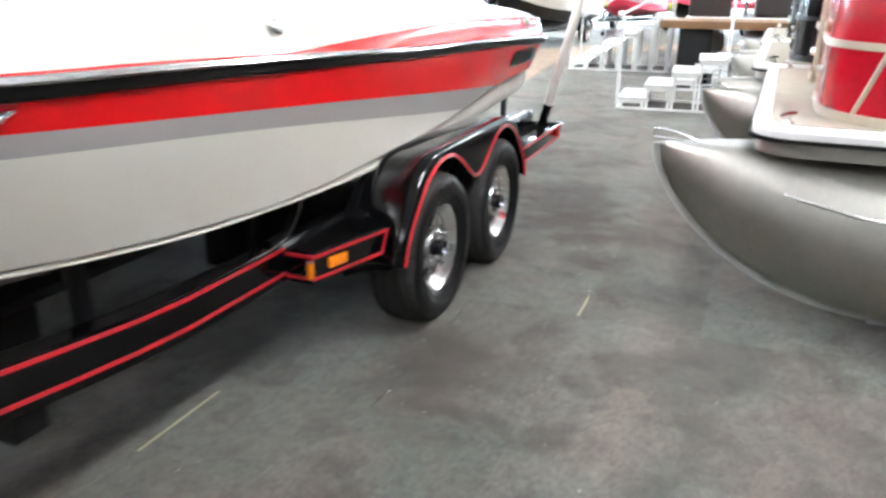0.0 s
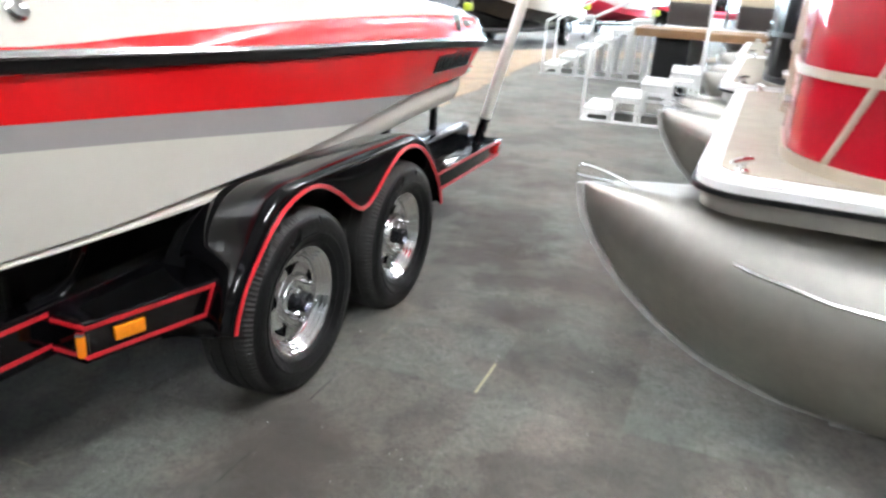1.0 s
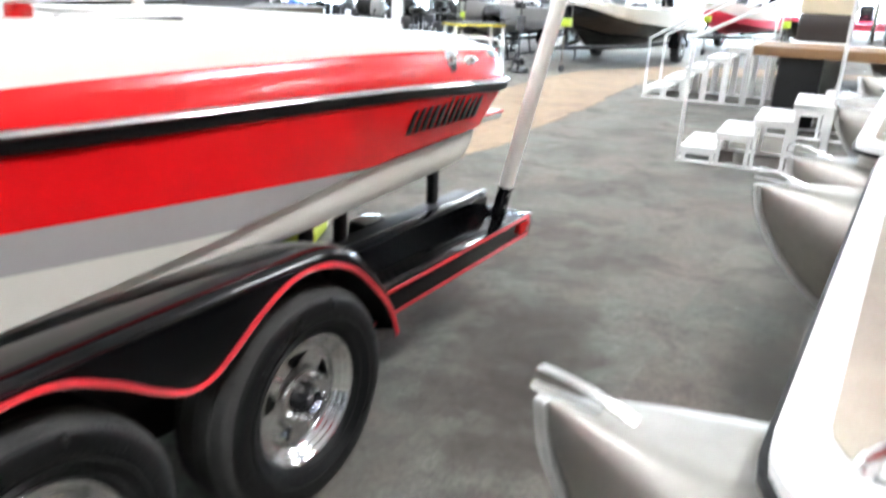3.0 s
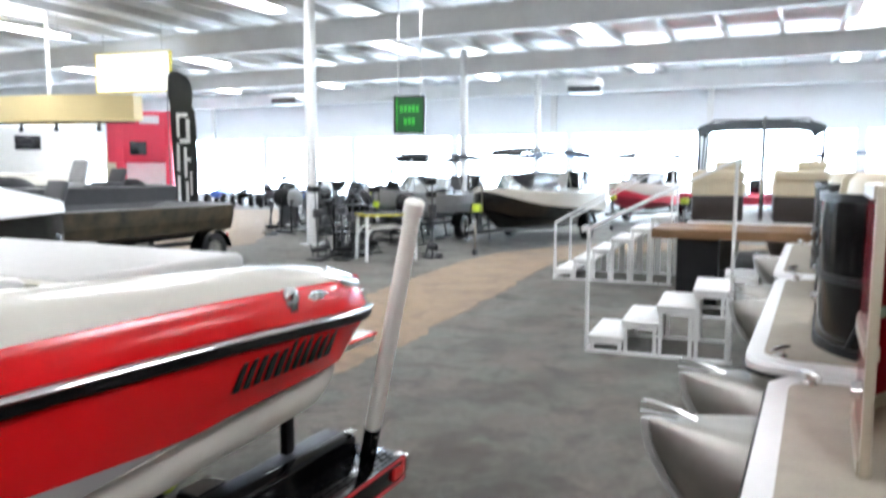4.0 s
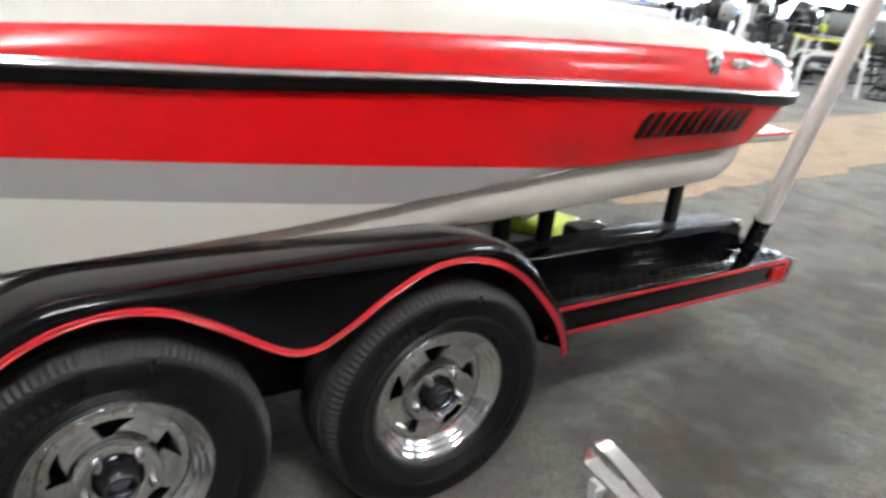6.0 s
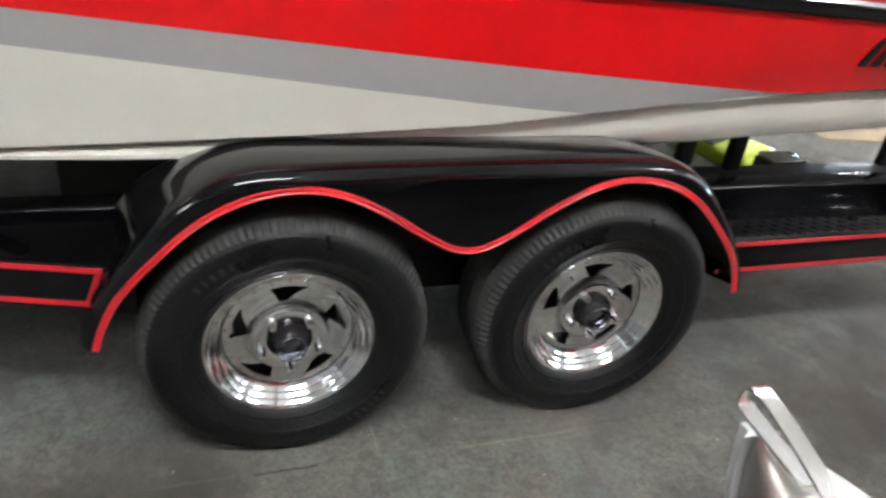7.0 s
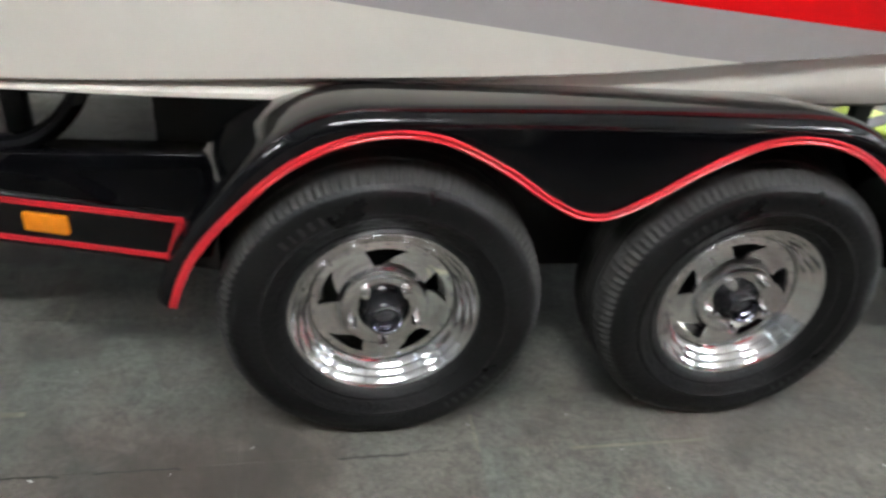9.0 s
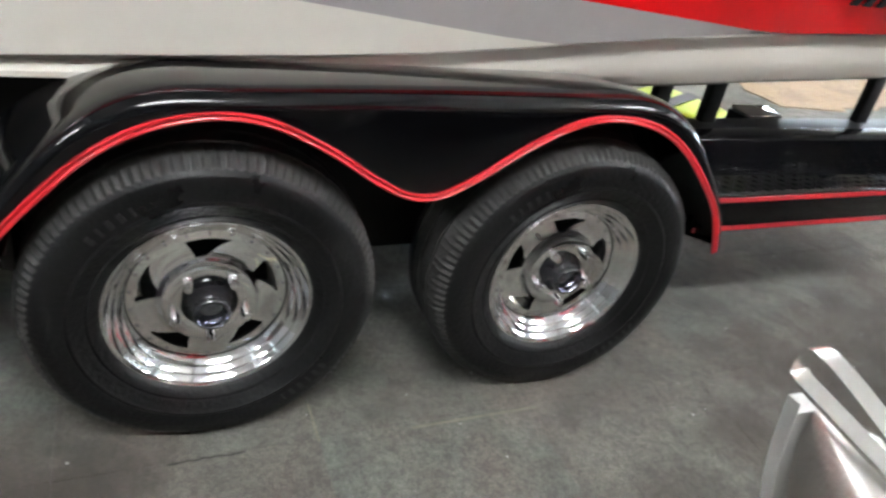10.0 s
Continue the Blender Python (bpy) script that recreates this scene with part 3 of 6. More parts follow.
    # corner lens at the stern
    for s in (1, -1):
        def skin(y, z, proud):
            q = y + 0.5 * max(0.0, z - curve_at(RUB, y))
            w, rub, top, crest = (curve_at(c, min(q, 2.59)) for c in (HALF, RUB, RED_TOP, CREST))
            x = w + 0.014 - 0.036 * min(1.0, max(0.0, (z - rub) / (top - rub))) - 0.1 * max(0.0, z - top) / (crest - top)
            return Vector((s * (x + proud), y, z))
        low = [(2.28, 1.292), (2.33, 1.258), (2.39, 1.231), (2.46, 1.213), (2.545, 1.2)]
        high = [(2.28, 1.296), (2.33, 1.297), (2.39, 1.298), (2.45, 1.297), (2.5, 1.283)]
        rows = []
        for (ya, za), (yb, zb) in zip(low, high):
            rows.append([skin(ya + (yb - ya) * v, za + (zb - za) * v, 0.003 + 0.016 * math.sin(math.pi * v)) for v in np.linspace(0, 1, 7)])
        bm = bmesh.new()
        grid_faces(bm, rows)
        light = part("stern_light", bm, LENS_GREY, ob, "clear grey corner lens in a chrome rim", smooth=50)
        rim = smooth_path([skin(y, z, 0.004) for y, z in low + high[::-1]] + [skin(*low[0], 0.004)])
        part("rim", tube(rim, 0.0055, 8), CHROME, light)
    # navigation light and a black grab strip on the gunwale
    light = part("navigation_light", box(0.8, 0.84, 0.36, 0.418, 1.42, 1.458, 0.008), RED_LENS, ob, "red navigation light with a chrome hood")
    part("hood", box(0.785, 0.855, 0.31, 0.425, 1.459, 1.492, 0.014, segments=3), CHROME, light)
    part("grab_strip", box(0.795, 0.82, 0.52, 0.86, 1.4, 1.421, 0.006), BLACK_SATIN, ob, "black grab strip")
    # maker's mark: a row of slanted dark bars
    y = 1.662
    for wid, tall in ((0.024, 0.088), (0.024, 0.09), (0.026, 0.09), (0.03, 0.088), (0.028, 0.088), (0.022, 0.128), (0.022, 0.1), (0.026, 0.128), (0.03, 0.09), (0.026, 0.088), (0.026, 0.09)):
        bm = bmesh.new()
        z0, lean = 0.998 + 0.006 * (y - 1.66), 0.42
        base = [(y, 0), (y + wid, 0), (y + wid + lean * tall, tall), (y + wid * 0.35 + lean * tall, tall), (y + lean * tall * 0.78, tall * 0.8)]
        front = [bm.verts.new((curve_at(HALF, p) + 0.0135 - 0.3 * tuck(p) * min(1.0, max(0.0, 1.1 - z0 - q) / 0.1), raked(p, z0 + q) + (p - raked(p, z0 + q)) * 0.7, z0 + q)) for p, q in base]
        back = [bm.verts.new((v.co.x - 0.01, v.co.y, v.co.z)) for v in front]
        bm.faces.new(front)
        for a in range(5):
            bm.faces.new((front[a], front[(a + 1) % 5], back[(a + 1) % 5], back[a]))
        part("hull_mark", bm, BLACK_SATIN, ob, "slanted dark bar of the hull marking", smooth=0)
        y += wid + 0.0275
    # grab eye near the bow and gunwale vent
    part("bow_eye", tube([(curve_at(HALF, -1.9) + 0.01, -1.93, 1.22), (curve_at(HALF, -1.9) + 0.045, -1.9, 1.22), (curve_at(HALF, -1.9) + 0.01, -1.84, 1.225)], 0.012, 10), CHROME, ob)
    vent = part("deck_vent", lathe([(0.004, 0.0005), (0.004, 0.018), (0.009, 0.026), (0.0, 0.03)], 'z', sides=20), STEEL, ob)
    vent.matrix_basis = pose(curve_at(HALF, -0.8) - 0.062, -0.8, 1.353, 0, 52, 0)
    return ob


ski_boat()

# ---------------------------------------------------------------- the black tandem trailer
SPACING = 0.84
HUB_SLEEVE = material("dark_bearing_sleeve", (0.018, 0.018, 0.02), 0.12, vary=0.3, scale=40, spec=0.6)
HUB_BLUE = material("dark_hub_cap", (0.3, 0.31, 0.36), 0.06, metal=1.0, vary=0.3, scale=40)
LIP = [(-0.425, 0.395), (-0.405, 0.455), (-0.37, 0.522), (-0.31, 0.594), (-0.21, 0.69), (-0.11, 0.747), (0.0, 0.77), (0.1, 0.757), (0.21, 0.703), (0.3, 0.643), (0.37, 0.604), (0.42, 0.594)]
LIP = LIP + [(SPACING - y, z) for y, z in LIP[-2::-1]]


def fender_top(y, z):
    """The crown over a point of the lip: it follows the arch at the ends and runs level between the wheels."""
    if y < 0.02:
        u = max(0.0, min(1.0, (y + 0.43) / 0.45))
        return (y - 0.035 * (1 - u), z + 0.012 + 0.03 * u + 0.03 * math.sin(u * math.pi) ** 1.5)
    if y > SPACING - 0.02:
        u = max(0.0, min(1.0, (1.27 - y) / 0.45))
        return (y + 0.035 * (1 - u), z + 0.012 + 0.03 * u + 0.03 * math.sin(u * math.pi) ** 1.5)
    return (y, 0.812 + 0.003 * math.sin((y - 0.02) / (SPACING - 0.04) * math.pi))


def fender(parent, s=1):
    path = smooth_path(LIP)
    rows, line = [], []
    for y, z in path:
        ty, tz = fender_top(y, z)
        h = tz - z
        e = max(0.0, -y / 0.43, (y - SPACING) / 0.43) ** 1.2        # the crown drops inwards towards both ends
        iy = ty - 0.1 * min(1.0, 1.6 * e) * (1 - 0.8 * min(1.0, max(0.0, (-y - 0.22) / 0.18))) if y < 0.42 else ty - 0.015 * e
        iy += 0.06 * min(1.0, max(0.0, (-y - 0.29) / 0.08)) if y < 0.42 else 0.0          # the low front end folds back behind its lip
        reach = max(math.hypot(ty - y, h), 1e-4)
        near = lambda d: (ty - (ty - y) / reach * min(d, 0.9 * reach), tz - h / reach * min(d, 0.9 * reach))     # a point d below the crown
        rows.append([(s * x, yy, zz) for x, yy, zz in (
            (0.008, y, z), (0.018, y, z + 0.002), (0.0205, *near(0.03)), (0.018, *near(0.02)), (0.0105, *near(0.0105)), (-0.001, *near(0.004)), (-0.016, ty, tz), (-0.04, ty, tz + 0.001),
            (-0.12, 0.6 * ty + 0.4 * iy, tz - 0.008 - 0.006 * e), (-0.22, iy, tz - 0.027 - 0.02 * e), (-0.262, iy, tz - 0.04 - 0.026 * e), (-0.28, iy, tz - 0.056 - 0.026 * e), (-0.285, iy, tz - 0.07 - 0.026 * e), (-0.275, iy, tz - 0.07 - 0.026 * e), (-0.2, iy, tz - 0.045 - 0.02 * e), (-0.04, ty, tz - 0.018), (-0.005, y + 0.6 * (ty - y), z + 0.6 * h))])
        line.append((s * 0.021, y, z + 0.004))
    bm = bmesh.new()
    grid_faces(bm, rows, closed=True, cap=True, mat=lambda i, j: 1 if 9 <= j <= 13 else 0)
    ob = part("fender", bm, [BLACK_GLOSS, BLACK_SATIN], parent, "gloss black double fender", smooth=50)
    bm = bmesh.new()
    rows = []
    for i, (x, y, z) in enumerate(line):
        a, b = line[max(i - 1, 0)], line[min(i + 1, len(line) - 1)]
        d = Vector((0, b[1] - a[1], b[2] - a[2])).normalized()
        up = Vector((0, -d.z, d.y))
        ring = []
        for u, out in ((-0.008, -0.002), (-0.008, 0.003), (-0.0045, 0.0045), (-0.0012, 0.0005), (0.0012, 0.0005), (0.0045, 0.0045), (0.008, 0.003), (0.008, -0.002)):
            q = Vector((x + s * out, y, z)) + up * u
            ring.append(q)
        rows.append(ring)
    grid_faces(bm, rows, closed=True, cap=True)
    part("pinstripe", bm, RED_LINE, ob, "red double pinstripe", smooth=60)
    # wall between the fender and the frame
    bm = bmesh.new()
    grid_faces(bm, [[(s * x, y, z) for x, z in ((-0.27, 0.42), (-0.27, fender_top(y, max(0.45, q))[1] - 0.045), (-0.282, fender_top(y, max(0.45, q))[1] - 0.045), (-0.282, 0.42))] for y, q in path[2:-2]], closed=True, cap=True)
    part("inner_panel", bm, BLACK_SATIN, ob, smooth=30)
    return ob


def wheel(parent, y, s=1):
    """Tyre, chrome rim, hub and nuts; the outer face looks along s."""
    hub = new("wheel")
    hub.parent = parent
    hub.matrix_basis = pose(0.012 * s, y, 0.3425, 0, 0, 0 if s > 0 else 180)
    n = 240
    prof = [(-0.2, 0.2), (-0.216, 0.215), (-0.23, 0.25), (-0.231, 0.285), (-0.22, 0.314), (-0.202, 0.334), (-0.194, 0.339), (-0.165, 0.342), (-0.163, 0.336), (-0.158, 0.336), (-0.156, 0.3425), (-0.117, 0.3425), (-0.115, 0.336), (-0.11, 0.336),
            (-0.108, 0.3425), (-0.066, 0.342), (-0.064, 0.335), (-0.059, 0.335), (-0.057, 0.341), (-0.03, 0.338), (-0.018, 0.333), (-0.003, 0.321), (0.0, 0.318), (0.005, 0.308), (0.0085, 0.304), (0.013, 0.284), (0.0125, 0.263), (0.0115, 0.261), (0.0135, 0.258), (0.0135, 0.255), (0.0095, 0.251),
            (0.002, 0.233), (-0.001, 0.23), (-0.001, 0.226), (-0.009, 0.216), (-0.0165, 0.209), (-0.026, 0.204), (-0.05, 0.2)]
    bm = bmesh.new()
    rows = []
    for a, r in prof:
        ring = []
        for k in range(n):
            u = 2 * math.pi * k / n
            rr = r
            if 0.316 < r < 0.3395 and (a > -0.04 or a < -0.185) and k % 2 == 0:
                rr = r - 0.0055
            elif r > 0.34 and k % 6 == (0 if int((a + 0.2) * 20) % 2 else 3):
                rr = r - 0.0022
            rr += 0.011 * min(1.0, max(0.0, (r - 0.22) / 0.09))
            ring.append((a, rr * math.cos(u), max(-0.3345, rr * math.sin(u))))          # flat where it stands
        rows.append(ring)
    grid_faces(bm, rows, closed=True, mat=lambda i, j: 1 if 4 <= i <= 21 else 0)
    part("tyre", bm, [RUBBER, TREAD], hub, "black trailer tyre", smooth=32)
    if s > 0:          # moulded marks on the sidewall
        for a0, count in ((-58, 6), (118, 5)):
            for k in range(count):
                u = radians(a0 + 4.6 * k)
                bm = bmesh.new()
                bmesh.ops.create_cube(bm, size=1.0, matrix=pose(0.0128, 0.285 * math.cos(u), 0.285 * math.sin(u), math.degrees(u), 0, 0) @ Matrix.Diagonal((0.0018, 0.019, 0.010 if k % 3 else 0.006, 1)))
                part("sidewall_mark", bm, RUBBER_MARK, hub, smooth=0)
    bm = lathe([(-0.19, 0.2), (-0.19, 0.17), (-0.1, 0.165), (-0.07, 0.1615), (-0.0605, 0.1618), (-0.0585, 0.1645), (-0.053, 0.1695), (-0.046, 0.1745), (-0.0455, 0.1772), (-0.04, 0.1822), (-0.033, 0.187), (-0.0325, 0.1895), (-0.027, 0.1945), (-0.0205, 0.199), (-0.0195, 0.2017), (-0.0165, 0.2045), (-0.0165, 0.2065), (-0.022, 0.209), (-0.03, 0.207)], 'x', sides=96)
    part("rim", bm, CHROME, hub, "polished chrome rim", smooth=30)
    # spider with five swept windows
    bm = bmesh.new()
    radii = [(0.162, -0.07), (0.1595, -0.0645), (0.141, -0.0635), (0.134, -0.0635), (0.126, -0.0635), (0.118, -0.063), (0.11, -0.0625), (0.103, -0.0605), (0.099, -0.054), (0.0965, -0.045), (0.0925, -0.038), (0.086, -0.035), (0.066, -0.036), (0.057, -0.039), (0.051, -0.046), (0.046, -0.054)]
    vs = []
    for i, (r, x) in enumerate(radii):
        d = min(max(i - 2, 0), 5)
        lo, hi = -20.0 + 4.4 * d, 18.0 - 0.9 * d          # windows are wide at the rim, narrow and swept towards the hub
        ring = []
        for k in range(5):
            cuts = [*np.linspace(-36, lo, 5)[:-1], *np.linspace(lo, hi, 8)[:-1], *np.linspace(hi, 36, 5)[:-1]]
            for c in cuts:
                u = radians(90 + 72 * k + c)
                ring.append(bm.verts.new((x, r * math.cos(u), r * math.sin(u))))
        vs.append(ring)
    m = len(vs[0])
    for i in range(len(radii) - 1):
        for k in range(m):
            if 2 <= i <= 6 and 4 <= k % 15 < 11:
                continue
            bm.faces.new((vs[i][k], vs[i][(k + 1) % m], vs[i + 1][(k + 1) % m], vs[i + 1][k]))
    made = bmesh.ops.extrude_edge_only(bm, edges=[e for e in bm.edges if e.is_boundary])
    bmesh.ops.translate(bm, verts=[g for g in made["geom"] if isinstance(g, bmesh.types.BMVert)], vec=(-0.014, 0, 0))
    loose = [v for v in bm.verts if not v.link_faces]
    bmesh.ops.delete(bm, geom=loose, context='VERTS')
    part("spider", bm, CHROME, hub, "five-window chrome wheel centre", smooth=30)
    part("brake_drum", lathe([(-0.12, 0.001), (-0.12, 0.13), (-0.2, 0.14), (-0.2, 0.001)], 'x', sides=40), BLACK_SATIN, hub)
    part("hub_sleeve", lathe([(-0.056, 0.05), (-0.05, 0.043), (-0.044, 0.0405), (-0.036, 0.0395), (-0.002, 0.0385), (0.003, 0.037), (0.005, 0.0345), (0.005, 0.031)], 'x', sides=48), HUB_SLEEVE, hub, "dark polished bearing sleeve")
    part("hub_cap", lathe([(0.004, 0.0315), (0.002, 0.03), (-0.008, 0.028), (-0.012, 0.025), (-0.009, 0.013), (-0.007, 0.0005)], 'x', sides=32), HUB_BLUE, hub, "dark polished hub cap")
    stud = bpy.data.meshes.new("rim_rivet")
    bm = lathe([(0.0, 0.0032), (0.0012, 0.0028), (0.002, 0.0015), (0.0022, 0.0002)], 'x', sides=8)
    bm.to_mesh(stud)
    bm.free()
    stud.materials.append(HUB_BLUE)
    for k in range(22):
        u = radians(7 + 360 / 22 * k)
        rivet = new("rim_rivet", stud)
        rivet.parent = hub
        rivet.location = (-0.064, 0.1525 * math.cos(u), 0.1525 * math.sin(u))
    for k in range(5):
        u = radians(90 + 36 + 72 * k)
        bm = lathe([(-0.04, 0.0115), (-0.024, 0.011), (-0.01, 0.010), (-0.004, 0.007), (-0.003, 0.0005)], 'x', (0, 0.074 * math.cos(u), 0.074 * math.sin(u)), 12)
        part("wheel_nut", bm, CHROME, hub)
    return hub


def beam(points, x0, x1, bevel=0.008):
    """A plate beam: a side outline in (y, z), from x0 to x1."""
    bm = bmesh.new()
    a = [bm.verts.new((x0, y, z)) for y, z in points]
    b = [bm.verts.new((x1, y, z)) for y, z in points]
    bm.faces.new(a)
    bm.faces.new(b[::-1])
    for i in range(len(a)):
        k = (i + 1) % len(a)
        bm.faces.new((a[i], b[i], b[k], a[k]))
    if bevel:
        bmesh.ops.bevel(bm, geom=bm.edges[:], offset=bevel, segments=2, affect='EDGES')
    return bm


def ribbon(points, x, width=0.0125, depth=0.0028):
    """A raised flat line on a side face, through (y, z) points; x may be a function of y."""
    bm = bmesh.new()
    rows = []
    for i, (y, z) in enumerate(points):
        a, b = points[max(i - 1, 0)], points[min(i + 1, len(points) - 1)]
        d = Vector((b[0] - a[0], b[1] - a[1])).normalized()
        up = Vector((-d.y, d.x)) * width / 2
        xx = x(y) if callable(x) else x
        # two lines with a shallow groove between them
        rows.append([(xx + d, y + f * up.x, z + f * up.y) for d, f in ((-0.002, 1), (depth, 1), (depth, 0.22), (-0.0015, 0.12), (-0.0015, -0.12), (depth, -0.22), (depth, -1), (-0.002, -1))])
    grid_faces(bm, rows, closed=True, cap=True)
    return bm


def guide_pole(parent, foot, top, s=1):
    f, t = Vector(foot), Vector(top)
    d = (t - f).normalized()
    sleeve = part("pole_sleeve", tube([f, f + d * 0.02, f + d * 0.17, f + d * 0.175], [0.034, 0.034, 0.034, 0.028], 16), BLACK_GLOSS, parent)
    for k in (0.06, 0.13):
        part("bolt", tube([f + d * k + Vector((0.028, -0.02, 0)), f + d * k + Vector((0.036, -0.026, 0))], 0.006, 8), STEEL, sleeve)
    pole = part("guide_pole", tube([f + d * 0.16, t - d * 0.01], 0.0315, 24), PVC, parent, "white PVC guide pole")
    part("cap", tube([t - d * 0.055, t - d * 0.05, t - d * 0.008, t], [0.033, 0.0375, 0.0375, 0.03], 24), PVC, pole)


def trailer():
    ob = thing("boat_trailer", 0, 0, 0, label="gloss black tandem-axle boat trailer with red pinstripes and chrome wheels", category="trailer")
    width = 2 * XC        # the far side mirrors the near one
    for s, ox in ((1, 0.0), (-1, width)):
        side = new("side_frame")
        side.parent = ob
        side.matrix_basis = Matrix.Translation((ox, 0, 0))
        tagged(side, "black side frame with fender and wheels")
        fender(side, s)
        # main beam, rising towards the tongue
        top = [(-3.6, 0.86), (-2.6, 0.732), (-2.05, 0.664), (-1.8, 0.632), (-1.55, 0.604), (-1.35, 0.59), (-1.0, 0.584), (2.5, 0.582)]
        girder = part("main_beam", beam(top + [(y, z - 0.145) for y, z in top[::-1]], s * -0.37, s * -0.29, 0.015), BLACK_GLOSS, side, smooth=40)
        girder.modifiers.new("even_shading", 'WEIGHTED_NORMAL')
        for up in (-0.017, -0.112):
            part("pinstripe", ribbon([(y, z + up) for y, z in top[:-1]] + [(-0.82, 0.582 + up)], -0.29 if s > 0 else 0.29), RED_LINE, side)
        # added black plate: stands in for the deep shade between the wheels
        part("wheel_shade_plate", box(s * -0.37, s * -0.3, 0.05, 0.79, 0.27, 0.436, 0.008), BLACK_SATIN, side)
        # step pad ahead of the wheels, rising forward, its front end cut at a slant
        bm = bmesh.new()
        plan = [(-0.295, -0.808), (-0.182, -0.812), (-0.05, -0.33), (-0.2, -0.33), (-0.295, -0.33)]
        lo, hi = [bm.verts.new((s * x, y, 0.432)) for x, y in plan], [bm.verts.new((s * x, y, 0.558 if x > -0.19 else 0.566)) for x, y in plan]
        bm.faces.new(lo)
        bm.faces.new(hi)
        for i in range(5):
            bm.faces.new((lo[i], lo[(i + 1) % 5], hi[(i + 1) % 5], hi[i]))
        bmesh.ops.bevel(bm, geom=bm.edges[:], offset=0.007, segments=2, affect='EDGES')
        pad = part("step_pad", bm, BLACK_GLOSS, side, smooth=40)
        pad.modifiers.new("even_shading", 'WEIGHTED_NORMAL')
        if s > 0:
            face = lambda y: -0.05 - 0.132 * (-0.33 - y) / 0.482
            for a, b in (((-0.806, 0.54), (-0.402, 0.545)), ((-0.407, 0.549), (-0.441, 0.45)), ((-0.438, 0.455), (-0.806, 0.452))):
                part("pinstripe", ribbon([a, b], face), RED_LINE, pad)
            for z0, z1 in ((0.552, 0.54), (0.466, 0.452)):
                bm = bmesh.new()
                box(-0.06, 0.06, -0.002, 0.004, -0.006, 0.006, bm=bm)
                line = part("pinstripe", bm, RED_LINE, pad, smooth=0)
                line.matrix_basis = pose(-0.237, -0.811, (z0 + z1) / 2, 180, 0, 2)
            m = part("side_marker", box(-0.004, 0.011, -0.046, 0.046, -0.021, 0.021, 0.004), AMBER, pad, "amber side marker lens")
            m.matrix_basis = pose(face(-0.682), -0.682, 0.499, 0, 0, -15.3)
            m = part("corner_marker", box(-0.018, 0.018, -0.010, 0.014, -0.034, 0.034, 0.008), AMBER, pad, "amber corner lens in a chrome bezel")
            m.matrix_basis = pose(-0.186, -0.816, 0.494, 0, 0, -50)
            part("bezel_cap", box(-0.02, 0.019, -0.01, 0.014, 0.033, 0.041, 0.003), CHROME, m)
            part("bezel", box(-0.024, -0.009, 0.006, 0.021, -0.04, 0.042, 0.004, segments=3), CHROME, m)
        # tail step with tread plate
        part("tail_step", box(s * -0.36, s * -0.09, 1.27, 2.575, 0.385, 0.5, 0.007), BLACK_GLOSS, side)
        if s > 0:
            bm = bmesh.new()
            for i in range(46):
                for j in range(9):
                    cx, cy = -0.115 - 0.027 * j, 1.34 + 0.0265 * i
                    a = 45 if (i + j) % 2 else -45
                    mm = pose(cx, cy, 0.5, 0, 0, a)
                    v = [bm.verts.new(mm @ Vector(p)) for p in ((-0.010, 0, 0), (0, -0.0028, 0), (0.010, 0, 0), (0, 0.0028, 0), (-0.006, 0, 0.0038), (0.006, 0, 0.0038))]
                    for q in ((0, 1, 5, 4), (1, 2, 5), (2, 3, 4, 5), (3, 0, 4)):
                        bm.faces.new([v[k] for k in q])
            tagged(part("tread_plate", bm, BLACK_GLOSS, side, "black diamond tread", smooth=0), kind="stuff")
            for z in (0.489, 0.398):
                part("pinstripe", ribbon([(1.28, z), (2.54, z)], -0.09), RED_LINE, side)
            part("pinstripe", ribbon([(2.545, 0.398), (2.545, 0.489)], -0.09), RED_LINE, side)
            part("tail_light", box(-0.094, -0.08, 2.452, 2.535, 0.418, 0.468, 0.003), RED_LENS, side, "red tail light")
            part("end_cap", box(-0.13, -0.082, 2.56, 2.585, 0.42, 0.495, 0.006), STEEL, side)
        part("tail_rail", box(s * -0.46, s * -0.36, 1.2, 2.5, 0.42, 0.575, 0.012, segments=3), BLACK_SATIN, side)
        part("tie_bracket", box(s * -0.56, s * -0.455, 1.73, 1.88, 0.5, 0.566, 0.006), BLACK_SATIN, side)
        part("tie_plate", box(s * -0.555, s * -0.462, 1.735, 1.875, 0.567, 0.58, 0.004), CHROME, side, "polished tie-down plate")
        part("tie_plate", box(s * -0.33, s * -0.295, 2.462, 2.492, 0.583, 0.592, 0.003), CHROME, side, "polished tie-down plate")
        # bunk and its posts
        part("bunk", box(s * -0.88, s * -0.74, -2.4, 1.28, 0.545, 0.585, 0.012), DARK_CLOTH, side)
        # added dark beams: they block light under the hull in place of deep shade
        part("hull_shade_block", box(s * -0.87, s * -0.75, -2.4, -1.5, 0.4, 0.543, 0.008), BLACK_SATIN, side)
        part("hull_shade_block", box(s * -0.87, s * -0.75, -0.58, 1.08, 0.33, 0.543, 0.008), BLACK_SATIN, side)
        for py in (-1.6, -0.8, 1.32, 1.52, 2.2):
            part("bunk_post", box(s * -0.45, s * -0.415, py - 0.026, py + 0.026, 0.5, 0.77, 0.005), BLACK_SATIN, side)
